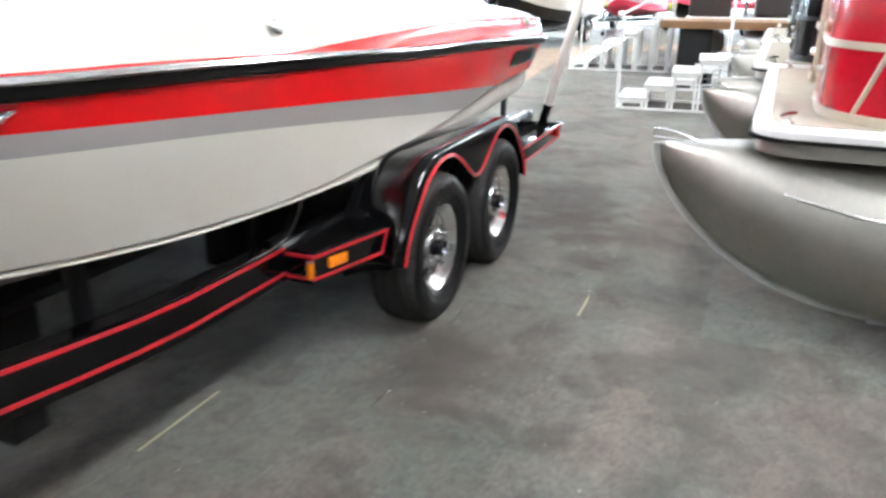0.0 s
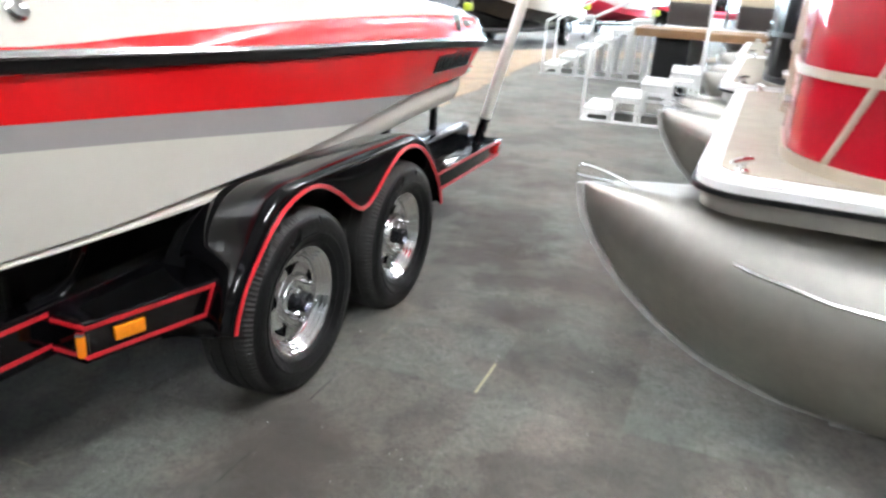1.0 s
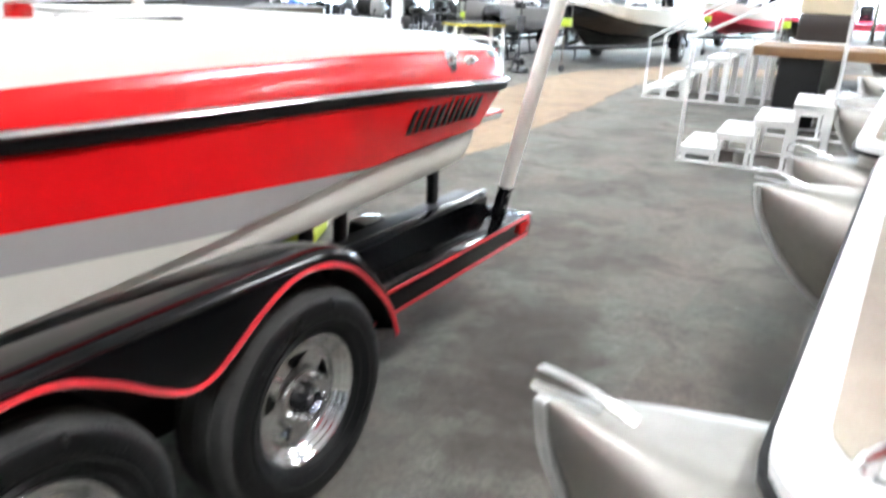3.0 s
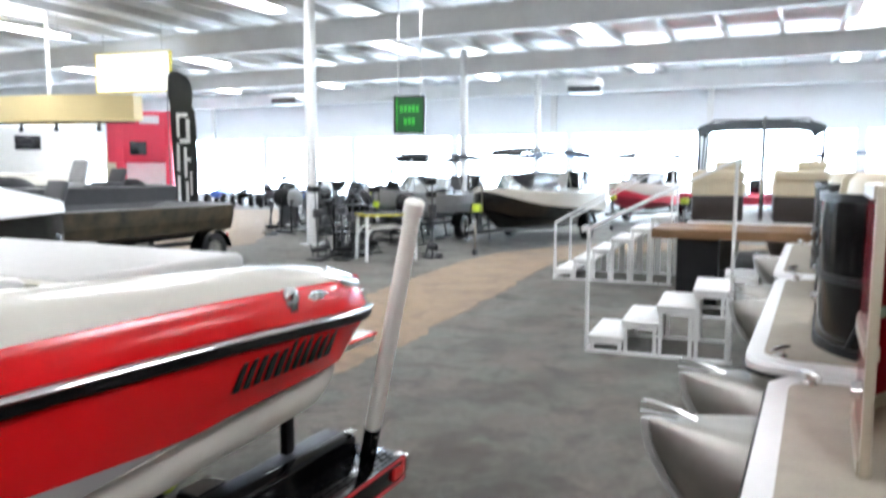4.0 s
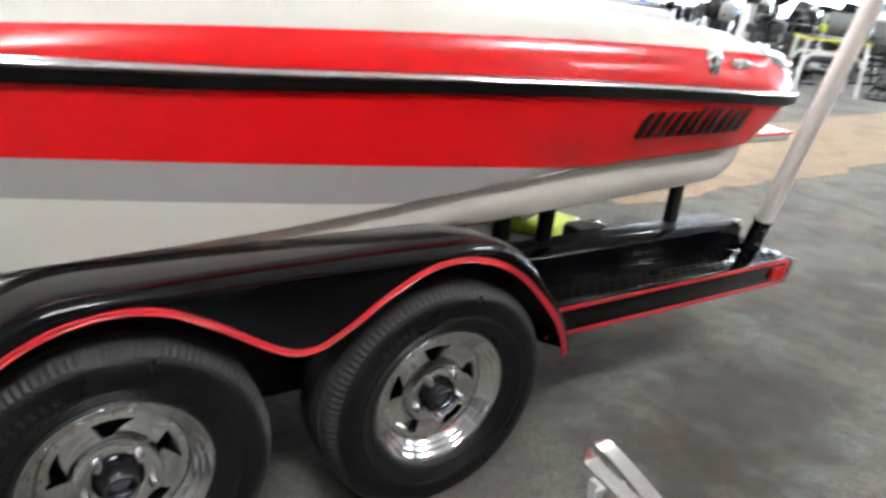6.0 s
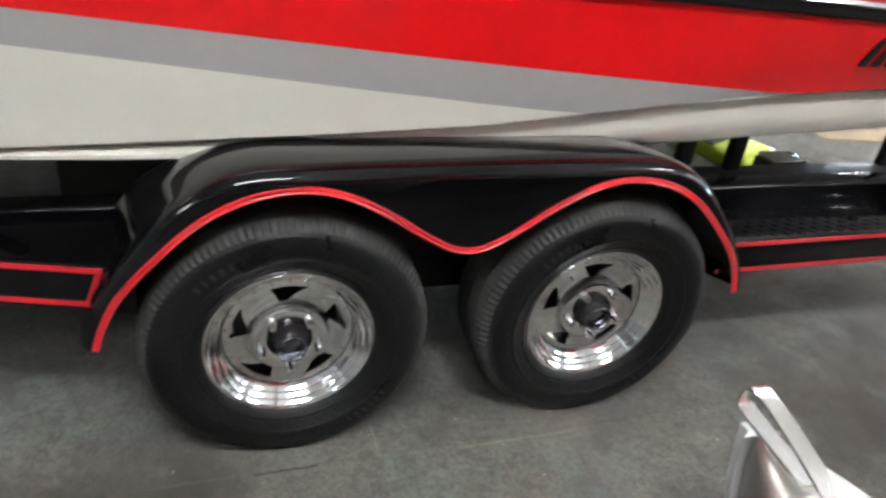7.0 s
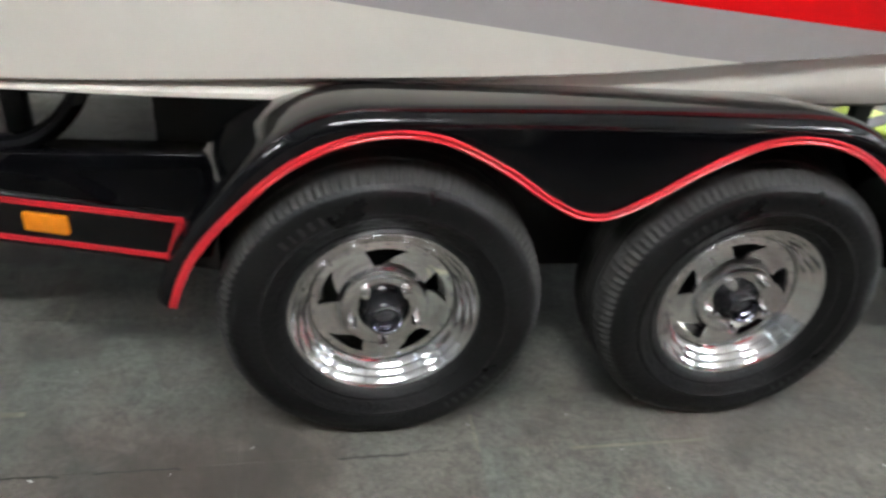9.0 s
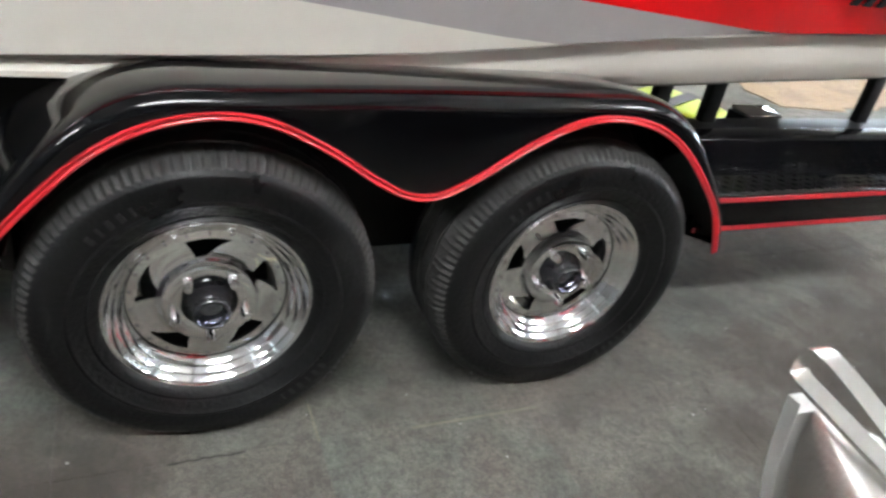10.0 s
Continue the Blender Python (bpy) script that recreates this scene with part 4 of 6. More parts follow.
        part("spray_bracket", tube(smooth_path([(s * -0.33, -0.86, 0.585), (s * -0.33, -0.76, 0.595), (s * -0.335, -0.7, 0.625), (s * -0.34, -0.65, 0.68), (s * -0.36, -0.615, 0.745)]), 0.022, 10), BLACK_GLOSS, side)
        for wy in (0.0, SPACING):
            w = wheel(ob, wy, s)
            w.matrix_basis = Matrix.Translation((ox, 0, 0)) @ w.matrix_basis
    for y in (0.0, SPACING):
        part("axle", tube([(-0.2, y, 0.34), (width + 0.2, y, 0.34)], 0.038, 12), BLACK_SATIN, ob)
    for y in (-1.9, 0.25, 1.0):
        part("cross_member", box(width + 0.31, -0.31, y - 0.05, y + 0.05, 0.42, 0.52, 0.006), BLACK_SATIN, ob)
    guide_pole(ob, (-0.2, 2.43, 0.5), (0.125, 2.25, 1.6))
    guide_pole(ob, (width + 0.2, 2.43, 0.5), (width - 0.1, 2.3, 1.62))
    part("tongue", beam([(-5.4, 0.62), (-3.4, 0.86), (-3.4, 0.66), (-5.4, 0.5)], XC - 0.08, XC + 0.08), BLACK_GLOSS, ob)
    for s in (1, -1):
        part("tongue_arm", tube([(XC + s * 0.935, -3.5, 0.79), (XC + s * 0.06, -5.0, 0.6)], 0.05, 8), BLACK_GLOSS, ob)
    part("coupler", tube([(XC, -5.4, 0.56), (XC, -5.62, 0.58)], [0.06, 0.045], 12), STEEL, ob)
    part("tongue_jack", tube([(XC + 0.1, -4.9, 0.0), (XC + 0.1, -4.9, 0.9)], 0.03, 12), STEEL, ob)
    return ob


trailer()

# ---------------------------------------------------------------- pontoon boats, bows towards the trailer


def rounded(x0, x1, y0, y1, r, n=6):
    """A plan outline with rounded corners at its x0 end."""
    pts = [(x1, y0), ]
    pts += [(x0 + r - r * math.sin(a), y0 + r - r * math.cos(a)) for a in np.linspace(0, math.pi / 2, n)]
    pts += [(x0 + r - r * math.cos(a), y1 - r + r * math.sin(a)) for a in np.linspace(0, math.pi / 2, n)]
    return pts + [(x1, y1)]


def slab(outline, z0, z1, bevel=0.0):
    bm = bmesh.new()
    lo, hi = [bm.verts.new((x, y, z0)) for x, y in outline], [bm.verts.new((x, y, z1)) for x, y in outline]
    bm.faces.new(lo[::-1])
    top = bm.faces.new(hi)
    for i in range(len(lo)):
        k = (i + 1) % len(lo)
        bm.faces.new((lo[i], lo[k], hi[k], hi[i]))
    if bevel:
        bmesh.ops.bevel(bm, geom=list(top.edges), offset=bevel, segments=3, affect='EDGES')
    return bm


def band(outline, z0, z1, thick):
    """An upright strip that follows an open plan outline."""
    bm = bmesh.new()
    rows = []
    for i, (x, y) in enumerate(outline):
        a, b = outline[max(i - 1, 0)], outline[min(i + 1, len(outline) - 1)]
        d = Vector((b[0] - a[0], b[1] - a[1])).normalized()
        nx, ny = d.y * thick / 2, -d.x * thick / 2
        rows.append([(x + nx, y + ny, z0), (x + nx, y + ny, z1), (x - nx, y - ny, z1), (x - nx, y - ny, z0)])
    grid_faces(bm, rows, closed=True, cap=True)
    return bm


def pontoon_tube(parent, y, length):
    bm = bmesh.new()
    rows = []
    for x, half, low, top in ((-0.395, 0.006, 0.765, 0.815), (-0.36, 0.03, 0.68, 0.822), (-0.3, 0.068, 0.582, 0.828), (-0.2, 0.12, 0.468, 0.835), (-0.05, 0.185, 0.345, 0.84), (0.15, 0.25, 0.233, 0.845), (0.4, 0.3, 0.158, 0.845), (0.7, 0.325, 0.128, 0.845), (1.1, 0.33, 0.122, 0.845), (length, 0.33, 0.122, 0.845)):
        mid, h = (low + top) / 2, (top - low) / 2
        fl = max(0.0, min(1.0, (0.7 - x) / 1.0))
        ring = []
        for u in np.linspace(0, 2 * math.pi, 32, endpoint=False):
            c, s = math.cos(u), math.sin(u)
            wide = half * (1 - 0.62 * fl * max(0.0, -s) ** 1.0)       # a sharp keel at the nose, a flat top
            ring.append((x, y + wide * c * (1 + 0.18 * fl * max(0, s) * abs(c)), mid + h * (s if s < 0 else min(1.0, s * (1 + 0.35 * fl)))))
        rows.append(ring)
    grid_faces(bm, rows, closed=True, cap=True)
    ob = part("pontoon", bm, ALU, parent, "brushed aluminium pontoon tube", smooth=40)
    keel = [(-0.4, y, 0.815), (-0.388, y, 0.74), (-0.365, y, 0.678), (-0.3, y, 0.575), (-0.2, y, 0.46), (-0.05, y, 0.337), (0.15, y, 0.225), (0.4, y, 0.15), (0.7, y, 0.12), (1.1, y, 0.114), (length, y, 0.114)]
    bm = bmesh.new()
    rows = []
    pts = smooth_path(keel)
    for i, p in enumerate(pts):
        a, b = Vector(pts[max(i - 1, 0)]), Vector(pts[min(i + 1, len(pts) - 1)])
        d = (b - a).normalized()
        out = Vector((d.z, 0, -d.x))
        c = Vector(p)
        rows.append([c + Vector((0, -0.014, 0)), c + out * 0.018 + Vector((0, -0.013, 0)), c + out * 0.018 + Vector((0, 0.013, 0)), c + Vector((0, 0.014, 0)), c - out * 0.012 + Vector((0, 0.03, 0)), c - out * 0.012 + Vector((0, -0.03, 0))])
    grid_faces(bm, rows, closed=True, cap=True)
    part("keel", bm, KEEL_ALU, ob, "welded keel strip")
    def strap(profile, wide=0.026, thick=0.005):
        """A flat strap that follows a side outline in (x, z)."""
        bm = bmesh.new()
        rows = []
        for i, (px, pz) in enumerate(profile):
            a, b = profile[max(i - 1, 0)], profile[min(i + 1, len(profile) - 1)]
            d = Vector((b[0] - a[0], b[1] - a[1])).normalized()
            nx, nz = -d.y * thick / 2, d.x * thick / 2
            rows.append([(px + nx, y - 0.03, pz + nz), (px + nx, y - 0.03 + wide, pz + nz), (px - nx, y - 0.03 + wide, pz - nz), (px - nx, y - 0.03, pz - nz)])
        grid_faces(bm, rows, closed=True, cap=True)
        return bm
    part("nose_loop", strap(smooth_path([(-0.22, 0.838), (-0.29, 0.862), (-0.35, 0.877), (-0.395, 0.884), (-0.412, 0.881), (-0.42, 0.87), (-0.421, 0.845)], 5)), ALU_BRIGHT, ob, "flat welded bow loop", smooth=50)
    part("nose_bar", strap([(-0.421, 0.847), (-0.41, 0.843), (-0.285, 0.836)]), ALU_BRIGHT, ob, smooth=50)
    for k in range(3, 15):          # weld beads across the keel strip
        c, a, b = Vector(pts[k]), Vector(pts[k - 1]), Vector(pts[k + 1])
        d = (b - a).normalized()
        bm = box(-0.002, 0.002, -0.0125, 0.0125, -0.003, 0.003, 0.0015)
        bead = part("weld_bead", bm, ALU_BRIGHT, ob, smooth=0)
        bead.matrix_basis = Matrix.Translation(c + Vector((d.z, 0, -d.x)) * 0.0175) @ pose(0, 0, 0, 0, math.degrees(math.atan2(d.x, d.z)), 0)
    for s in (1, -1):
        part("strake", tube([(0.16, y + s * 0.235, 0.692), (0.22, y + s * 0.262, 0.682), (0.45, y + s * 0.305, 0.645), (0.8, y + s * 0.326, 0.625), (length, y + s * 0.332, 0.6)], 0.008, 6), ALU_BRIGHT, ob)
    return ob


def cleat(parent, x, y, z, turn=0):
    bm = lathe([(0.0, 0.026), (0.006, 0.024), (0.012, 0.012), (0.03, 0.011)], 'z', sides=14)
    for e in (-0.02, 0.02):
        tube([(e, 0, 0.0), (e, 0, 0.03)], 0.007, 8, bm)
    tube([(-0.065, 0, 0.03), (-0.05, 0, 0.034), (0, 0, 0.036), (0.05, 0, 0.034), (0.065, 0, 0.03)], [0.004, 0.008, 0.01, 0.008, 0.004], 10, bm)
    ob = part("cleat", bm, ALU_BRIGHT, parent, "polished mooring cleat")
    ob.matrix_basis = pose(x, y, z, 0, 0, turn)
    return ob


def pontoon_boat(x, y, turn, panel, rail, label, length=6.6, beam_width=2.62, nose=0.0, fence_top=1.66, group="pontoon boats"):
    """x: the deck's front edge; y: the near side of the deck; nose: how far the tubes are set back."""
    ob = thing("pontoon_boat", x, y, 0, turn, label=label, category="pontoon boat", group=group)
    for ty in (0.285, beam_width - 0.29):
        pontoon_tube(ob, ty, length).location.x = nose
    for k in range(7):
        part("cross_beam", box(0.25 + 0.95 * k, 0.31 + 0.95 * k, 0.1, beam_width - 0.1, 0.845, 0.851), ALU, ob)
    for s in (0.5, 5.0):
        for ty in (0.285, beam_width - 0.29):
            part("bunk_block", box(s + 0.5, s + 0.7, ty - 0.18, ty + 0.18, 0.0, 0.135), DARK_GREY, ob)
    outline = rounded(0.016, length, 0.016, beam_width - 0.016, 0.16)
    part("deck", slab(outline, 0.852, 0.957), ALU, ob, "grey metal deck edge")
    part("deck_rubber", band(rounded(-0.008, length, -0.008, beam_width + 0.008, 0.165), 0.911, 0.927, 0.022), BLACK_SATIN, ob)
    part("deck_rim", slab(rounded(-0.006, length, -0.006, beam_width + 0.006, 0.165), 0.928, 0.966, 0.012), WHITE_PAINT, ob, smooth=50)
    part("deck_floor", slab(rounded(0.06, length - 0.05, 0.1, beam_width - 0.1, 0.12), 0.955, 0.971), DECK_VINYL, ob, "beige woven vinyl deck")
    cleat(ob, 0.125, 0.13, 0.971, 60)
    cleat(ob, 0.125, beam_width - 0.13, 0.971, 120)
    # fence: a rounded front with a gate gap, side runs, rails and panels
    r, inset = 0.48, 0.055
    side = [(length - 0.4, inset), (3.0, inset), (1.9, inset)]
    arc = [(0.25 + r - r * math.sin(a), inset + r - r * math.cos(a)) for a in np.linspace(0, math.pi / 2, 10)]
    near = side + arc + [(0.25, beam_width / 2 - 0.36)]
    far = [(px, beam_width - py) for px, py in near]
    for path in (near, far):
        f = part("fence", band(path, 1.0, fence_top, 0.012), panel, ob, "glossy fence panel")
        for z, d in ((0.99, 0.04), (1.275, 0.03), (fence_top, 0.034)):
            part("rail", band(path, z - d / 2, z + d / 2, 0.034), rail, f)
        for px, py in (path[1], path[2], path[-1]):
            part("fence_post", box(px - 0.012, px + 0.012, py - 0.014, py + 0.014, 0.97, fence_top + 0.015, 0.004), rail, f)
        lean = [(*path[k], z) for k, z in ((8, 1.01), (7, 1.2), (6, 1.43), (5, 1.65))]
        part("brace", tube(smooth_path(lean), 0.014, 8), rail, f, "slanting fence brace")
        part("dock_light", tube([(path[-1][0] - 0.004, (path[-1][1] + path[-2][1]) / 2, 1.13), (path[-1][0] - 0.03, (path[-1][1] + path[-2][1]) / 2, 1.13)], [0.026, 0.02], 14), CHROME, f, "round chrome docking light")
    for far_side in (False, True):          # bow lounges whose backs follow the rounded fence
        plan = [(2.3, 0.11), (1.2, 0.11), (0.8, 0.12), (0.56, 0.19), (0.39, 0.36), (0.35, 0.62), (0.35, 0.8)]
        plan = smooth_path([(px, beam_width - py if far_side else py) for px, py in plan], 5)
        rows = []
        for i, (px, py) in enumerate(plan):
            a, b = plan[max(i - 1, 0)], plan[min(i + 1, len(plan) - 1)]
            d = Vector((b[0] - a[0], b[1] - a[1])).normalized()
            flip = 1 if -d.y * (1.6 - px) + d.x * (beam_width / 2 - py) > 0 else -1
            ix, iy = -d.y * flip, d.x * flip          # towards the inside of the boat
            rows.append([(px + ix * o, py + iy * o, z) for o, z in ((0.0, 1.32), (-0.012, 1.55), (0.0, fence_top + 0.06), (0.03, fence_top + 0.1), (0.08, fence_top + 0.105), (0.13, fence_top + 0.07), (0.16, 1.5), (0.19, 1.3))])
        bm = bmesh.new()
        grid_faces(bm, rows, closed=True, cap=True)
        part("lounge_back", bm, VINYL_CREAM, ob, "cream vinyl lounge back", smooth=60)
        cy = beam_width - 0.5 if far_side else 0.5
        part("bow_lounge", box(0.62, 2.3, cy - 0.24, cy + 0.24, 0.97, 1.38, 0.05, segments=3), VINYL_CREAM, ob, "cream vinyl bow lounge")
    return ob


pontoon_boat(1.255, 0.22, -1.45, PANEL_RED, RAIL_CREAM, "pontoon boat with glossy red fence panels and cream rails")
pontoon_boat(1.215, 2.95, -1.45, PANEL_BLACK, BLACK_SATIN, "pontoon boat with glossy black fence panels and cream seats", nose=0.13, fence_top=1.605)
pontoon_boat(1.25, 5.72, -1.45, PANEL_BLACK, BLACK_SATIN, "pontoon boat with glossy black fence panels and cream seats", nose=0.13, fence_top=1.605)

# ---------------------------------------------------------------- boarding steps and dock


def boarding_steps(x, y, turn, treads, rise, run, wide, rail=None, label="", hand=False):
    """White steps that climb along +x, width along +y."""
    ob = thing("boarding_steps", x, y, 0, turn, label=label, category="steps", group="white boarding steps")
    for k in range(treads):
        z, x0 = rise * (k + 1), run * k
        part("tread", box(x0 - 0.01, x0 + run + 0.02, 0, wide, z - 0.035, z, 0.008), WHITE_ROUGH, ob, "white tread")
        for yy in (0.02, wide - 0.02):
            for xx in (x0 + 0.03, x0 + run - 0.02):
                part("leg", box(xx - 0.016, xx + 0.016, yy - 0.016, yy + 0.016, 0.03, z - 0.035), WHITE_PAINT, ob)
            part("stringer", box(x0, x0 + run, yy - 0.014, yy + 0.014, z - 0.075, z - 0.037), WHITE_PAINT, ob)
    n = run * treads
    for yy in (0.02, wide - 0.02):
        part("floor_rail", box(-0.03, n + 0.03, yy - 0.018, yy + 0.018, 0.0, 0.034, 0.004), WHITE_PAINT, ob)
    part("floor_rail", box(-0.03, 0.005, 0.0385, wide - 0.0385, 0.0, 0.034, 0.004), WHITE_PAINT, ob)
    if rail:
        for yy in (0.02, wide - 0.02):
            part("handrail", tube([(0.0, yy, 0.05), (0.0, yy, rail), (n, yy, rail + rise * treads), (n, yy, 0.05)], 0.02, 10), WHITE_PAINT, ob, "white tubular handrail")
            for k in range(1, treads):
                part("baluster", tube([(run * k, yy, 0.05), (run * k, yy, rise * k + 0.05 + 0.0 * rail)], 0.011, 8), WHITE_PAINT, ob)
    if hand:
        part("handrail", tube(smooth_path([(-0.02, 0.02, 0.05), (-0.02, 0.02, 1.12), (0.0, 0.02, 1.18), (n - 0.06, 0.02, 1.12 + rise * treads), (n, 0.02, 1.1 + rise * treads), (n, 0.02, 1.0 + rise * treads), (n, 0.02, 0.05)]), 0.017, 10), WHITE_PAINT, ob, "white tubular handrail")
    return ob


boarding_steps(-0.33, 6.62, 4, 4, 0.165, 0.31, 0.86, label="white metal boarding steps with four treads and a tall handrail", hand=True)
boarding_steps(-2.0, 11.0, 4, 6, 0.17, 0.29, 1.2, 0.9, label="white boarding stairs with tubular handrails leading to a wooden dock")
boarding_steps(0.1, 8.75, 4, 4, 0.175, 0.3, 0.7, label="white metal boarding steps standing by the dock")


def dock():
    ob = thing("dock", -0.25, 9.4, 0, 3, label="raised wooden dock with a stained plank edge on dark posts", category="dock")
    for k in range(6):
        part("plank", box(0.0, 5.0, 0.22 * k, 0.22 * k + 0.212, 0.94, 0.98, 0.004), WOOD, ob)
    part("edge_board", box(0.0, 5.0, -0.03, -0.004, 0.87, 0.985, 0.004), WOOD, ob)
    for xx in (0.55, 2.4, 4.6):
        part("post", box(xx - 0.25, xx + 0.25, 0.15, 0.6, 0.0, 0.935, 0.01), BLACK_SATIN, ob)
    return ob


dock()

# ---------------------------------------------------------------- other boats and goods in the hall


def boat_on_trailer(name, bow, turn, length, wide, sheer, top, low, label, group="", split=0.55, seats=(), shade=None, motor=False, screen=False, deck=None, crown=0.03, axle=0.7, lift=0.16, taper=0.0, keel_z=0.5):
    """A smaller boat on its own trailer. Local +y runs from the bow to the stern."""
    ob = thing(name, bow[0], bow[1], 0, turn, label=label, category="boat", group=group)
    h = wide / 2
    rows = []
    for u in (0.0, 0.03, 0.08, 0.16, 0.28, 0.42, 0.6, 0.8, 1.0):
        y = length * u
        w = h * min(1.0, (u / 0.42) ** 0.55 if u else 0.015)
        rise = lift * max(0.0, 1 - u / 0.5) ** 1.6
        keel = keel_z + (0.92 - keel_z) * max(0.0, 1 - u / 0.24) ** 1.5
        z1 = sheer + rise
        zc = keel + (z1 - keel) * split * (0.45 if u > 0.3 else 0.6)
        zs = max(keel + (z1 - keel) * split * (1 - taper * u), zc + 0.01)
        half = [(0, keel), (w * 0.55, keel + 0.45 * (zc - keel)), (w * 0.9, zc), (w * 0.955, zs), (w * 0.96, zs + 0.004), (w, z1 - 0.03), (w + 0.012, z1 - 0.028), (w + 0.014, z1)]
        rows.append([(-a, y, z) for a, z in half[::-1]] + [(a, y, z) for a, z in half[1:]])
    n = len(rows[0])
    bm = bmesh.new()
    vs = grid_faces(bm, rows, mat=lambda i, j: 0 if min(j, n - 2 - j) <= 2 else 1)
    bm.faces.new(vs[-1])
    part("hull", bm, [top, low], ob, smooth=35)
    bm = bmesh.new()
    drows = []
    for row in rows:
        w, y, z = row[-1][0], row[0][1], row[0][2]
        u = y / length
        well = 0.0 if u < 0.34 or u > 0.93 else 0.28
        c = crown * min(1.0, 0.15 + u / 0.22)
        drows.append([(-w, y, z), (-w * 0.86, y, z + c * 0.7), (-w * 0.8, y, z + c - well), (0, y, z + c - well), (w * 0.8, y, z + c - well), (w * 0.86, y, z + c * 0.7), (w, y, z)])
    grid_faces(bm, drows)
    part("deck", bm, deck or top, ob, smooth=30)
    for y, x, mat, tall in seats:
        s = part("seat", box(x - 0.22, x + 0.22, y - 0.22, y + 0.22, sheer - 0.05, sheer + 0.1, 0.04, segments=3), mat, ob)
        b = part("seat_back", box(-0.2, 0.2, -0.05, 0.05, 0.0, tall, 0.04, segments=3), mat, ob)
        b.matrix_basis = pose(x, y + 0.2, sheer + 0.08, -20)
        part("seat_post", tube([(x, y, sheer - 0.3), (x, y, sheer - 0.04)], 0.03, 10), DARK_GREY, ob)
    if screen:
        bm = bmesh.new()
        grid_faces(bm, [[(-h * 0.75, length * 0.42, sheer + 0.02), (-h * 0.3, length * 0.36, sheer + 0.02), (h * 0.3, length * 0.36, sheer + 0.02), (h * 0.75, length * 0.42, sheer + 0.02)],
                        [(-h * 0.7, length * 0.47, sheer + 0.4), (-h * 0.27, length * 0.41, sheer + 0.42), (h * 0.27, length * 0.41, sheer + 0.42), (h * 0.7, length * 0.47, sheer + 0.4)]])
        part("windscreen", bm, GLASS, ob, smooth=0)
        part("windscreen_frame", tube([(-h * 0.7, length * 0.47, sheer + 0.41), (-h * 0.27, length * 0.41, sheer + 0.43), (h * 0.27, length * 0.41, sheer + 0.43), (h * 0.7, length * 0.47, sheer + 0.41)], 0.012, 6), STEEL, ob)
        part("console", box(h * 0.2, h * 0.65, length * 0.44, length * 0.52, sheer - 0.25, sheer + 0.2, 0.04), DARK_GREY, ob)
    if shade:
        y0, y1, z = length * 0.42, length * 0.78, sheer + 0.98
        for y in (y0, (y0 + y1) / 2, y1):
            part("shade_hoop", tube([(-h * 0.95, (y + length * 0.6) / 2, sheer), (-h * 0.9, y, z - 0.08), (-h * 0.7, y, z), (h * 0.7, y, z), (h * 0.9, y, z - 0.08), (h * 0.95, (y + length * 0.6) / 2, sheer)], 0.013, 6), STEEL, ob)
        bm = bmesh.new()
        rr = []
        for k, y in enumerate(np.linspace(y0, y1, 7)):
            sag = 0.03 * abs(math.sin(k * math.pi / 3))
            rr.append([(a * h, y, z + 0.02 + b - sag * (1 - abs(a))) for a, b in ((-0.94, -0.13), (-0.88, -0.05), (-0.7, 0.01), (-0.3, 0.045), (0, 0.055), (0.3, 0.045), (0.7, 0.01), (0.88, -0.05), (0.94, -0.13))])
        grid_faces(bm, rr)
        part("shade_canopy", bm, shade, ob, "stretched canvas sun shade", smooth=50)
    if motor:
        part("motor_cowl", box(-0.2, 0.2, length + 0.08, length + 0.6, sheer - 0.02, sheer + 0.5, 0.1, segments=4), BLACK_GLOSS, ob, "black outboard cowl")
        part("motor_leg", box(-0.07, 0.07, length + 0.15, length + 0.4, 0.35, sheer, 0.03), DARK_GREY, ob)
    # trailer under it
    for s in (-1, 1):
        part("trailer_rail", tube([(0, -0.7, 0.46), (s * h * 0.75, length * 0.35, 0.44), (s * h * 0.75, length * 0.95, 0.44)], 0.045, 6), BLACK_SATIN, ob)
        wx, wy = s * (h * 0.98), length * axle
        w = part("wheel", lathe([(-0.1, 0.18), (-0.1, 0.27), (-0.08, 0.3), (0.08, 0.3), (0.1, 0.27), (0.1, 0.18), (0.07, 0.17), (0.06, 0.02), (0.06, 0.0005)], 'x', (wx, wy, 0.3), 28, mats=lambda i, j: 1 if i >= 5 else 0), [RUBBER, STEEL], ob)
        bm = bmesh.new()
        grid_faces(bm, [[(wx + x, wy + 0.38 * math.cos(a), 0.3 + 0.37 * math.sin(a)) for x in (-0.13, 0.13)] for a in np.linspace(0.1, math.pi - 0.1, 12)])
        part("mudguard", bm, BLACK_GLOSS, ob)
        part("trailer_lamp", box(wx - 0.03, wx + 0.05, wy + 0.36, wy + 0.4, 0.5, 0.58, 0.01), RED_LENS, ob)
        part("bunk", box(s * h * 0.4 - 0.05, s * h * 0.4 + 0.05, length * 0.3, length * 0.98, 0.5, 0.56), DARK_CLOTH, ob)
    part("winch_post", tube([(0, -0.25, 0.48), (0, -0.2, 0.98)], 0.04, 6), BLACK_SATIN, ob)
    part("winch", box(-0.09, 0.09, -0.3, -0.12, 0.86, 1.02, 0.02), NEON if group == "boats with shades" else STEEL, ob)
    part("jack", tube([(0.12, -0.55, 0.06), (0.12, -0.55, 0.72)], 0.028, 8), STEEL, ob)
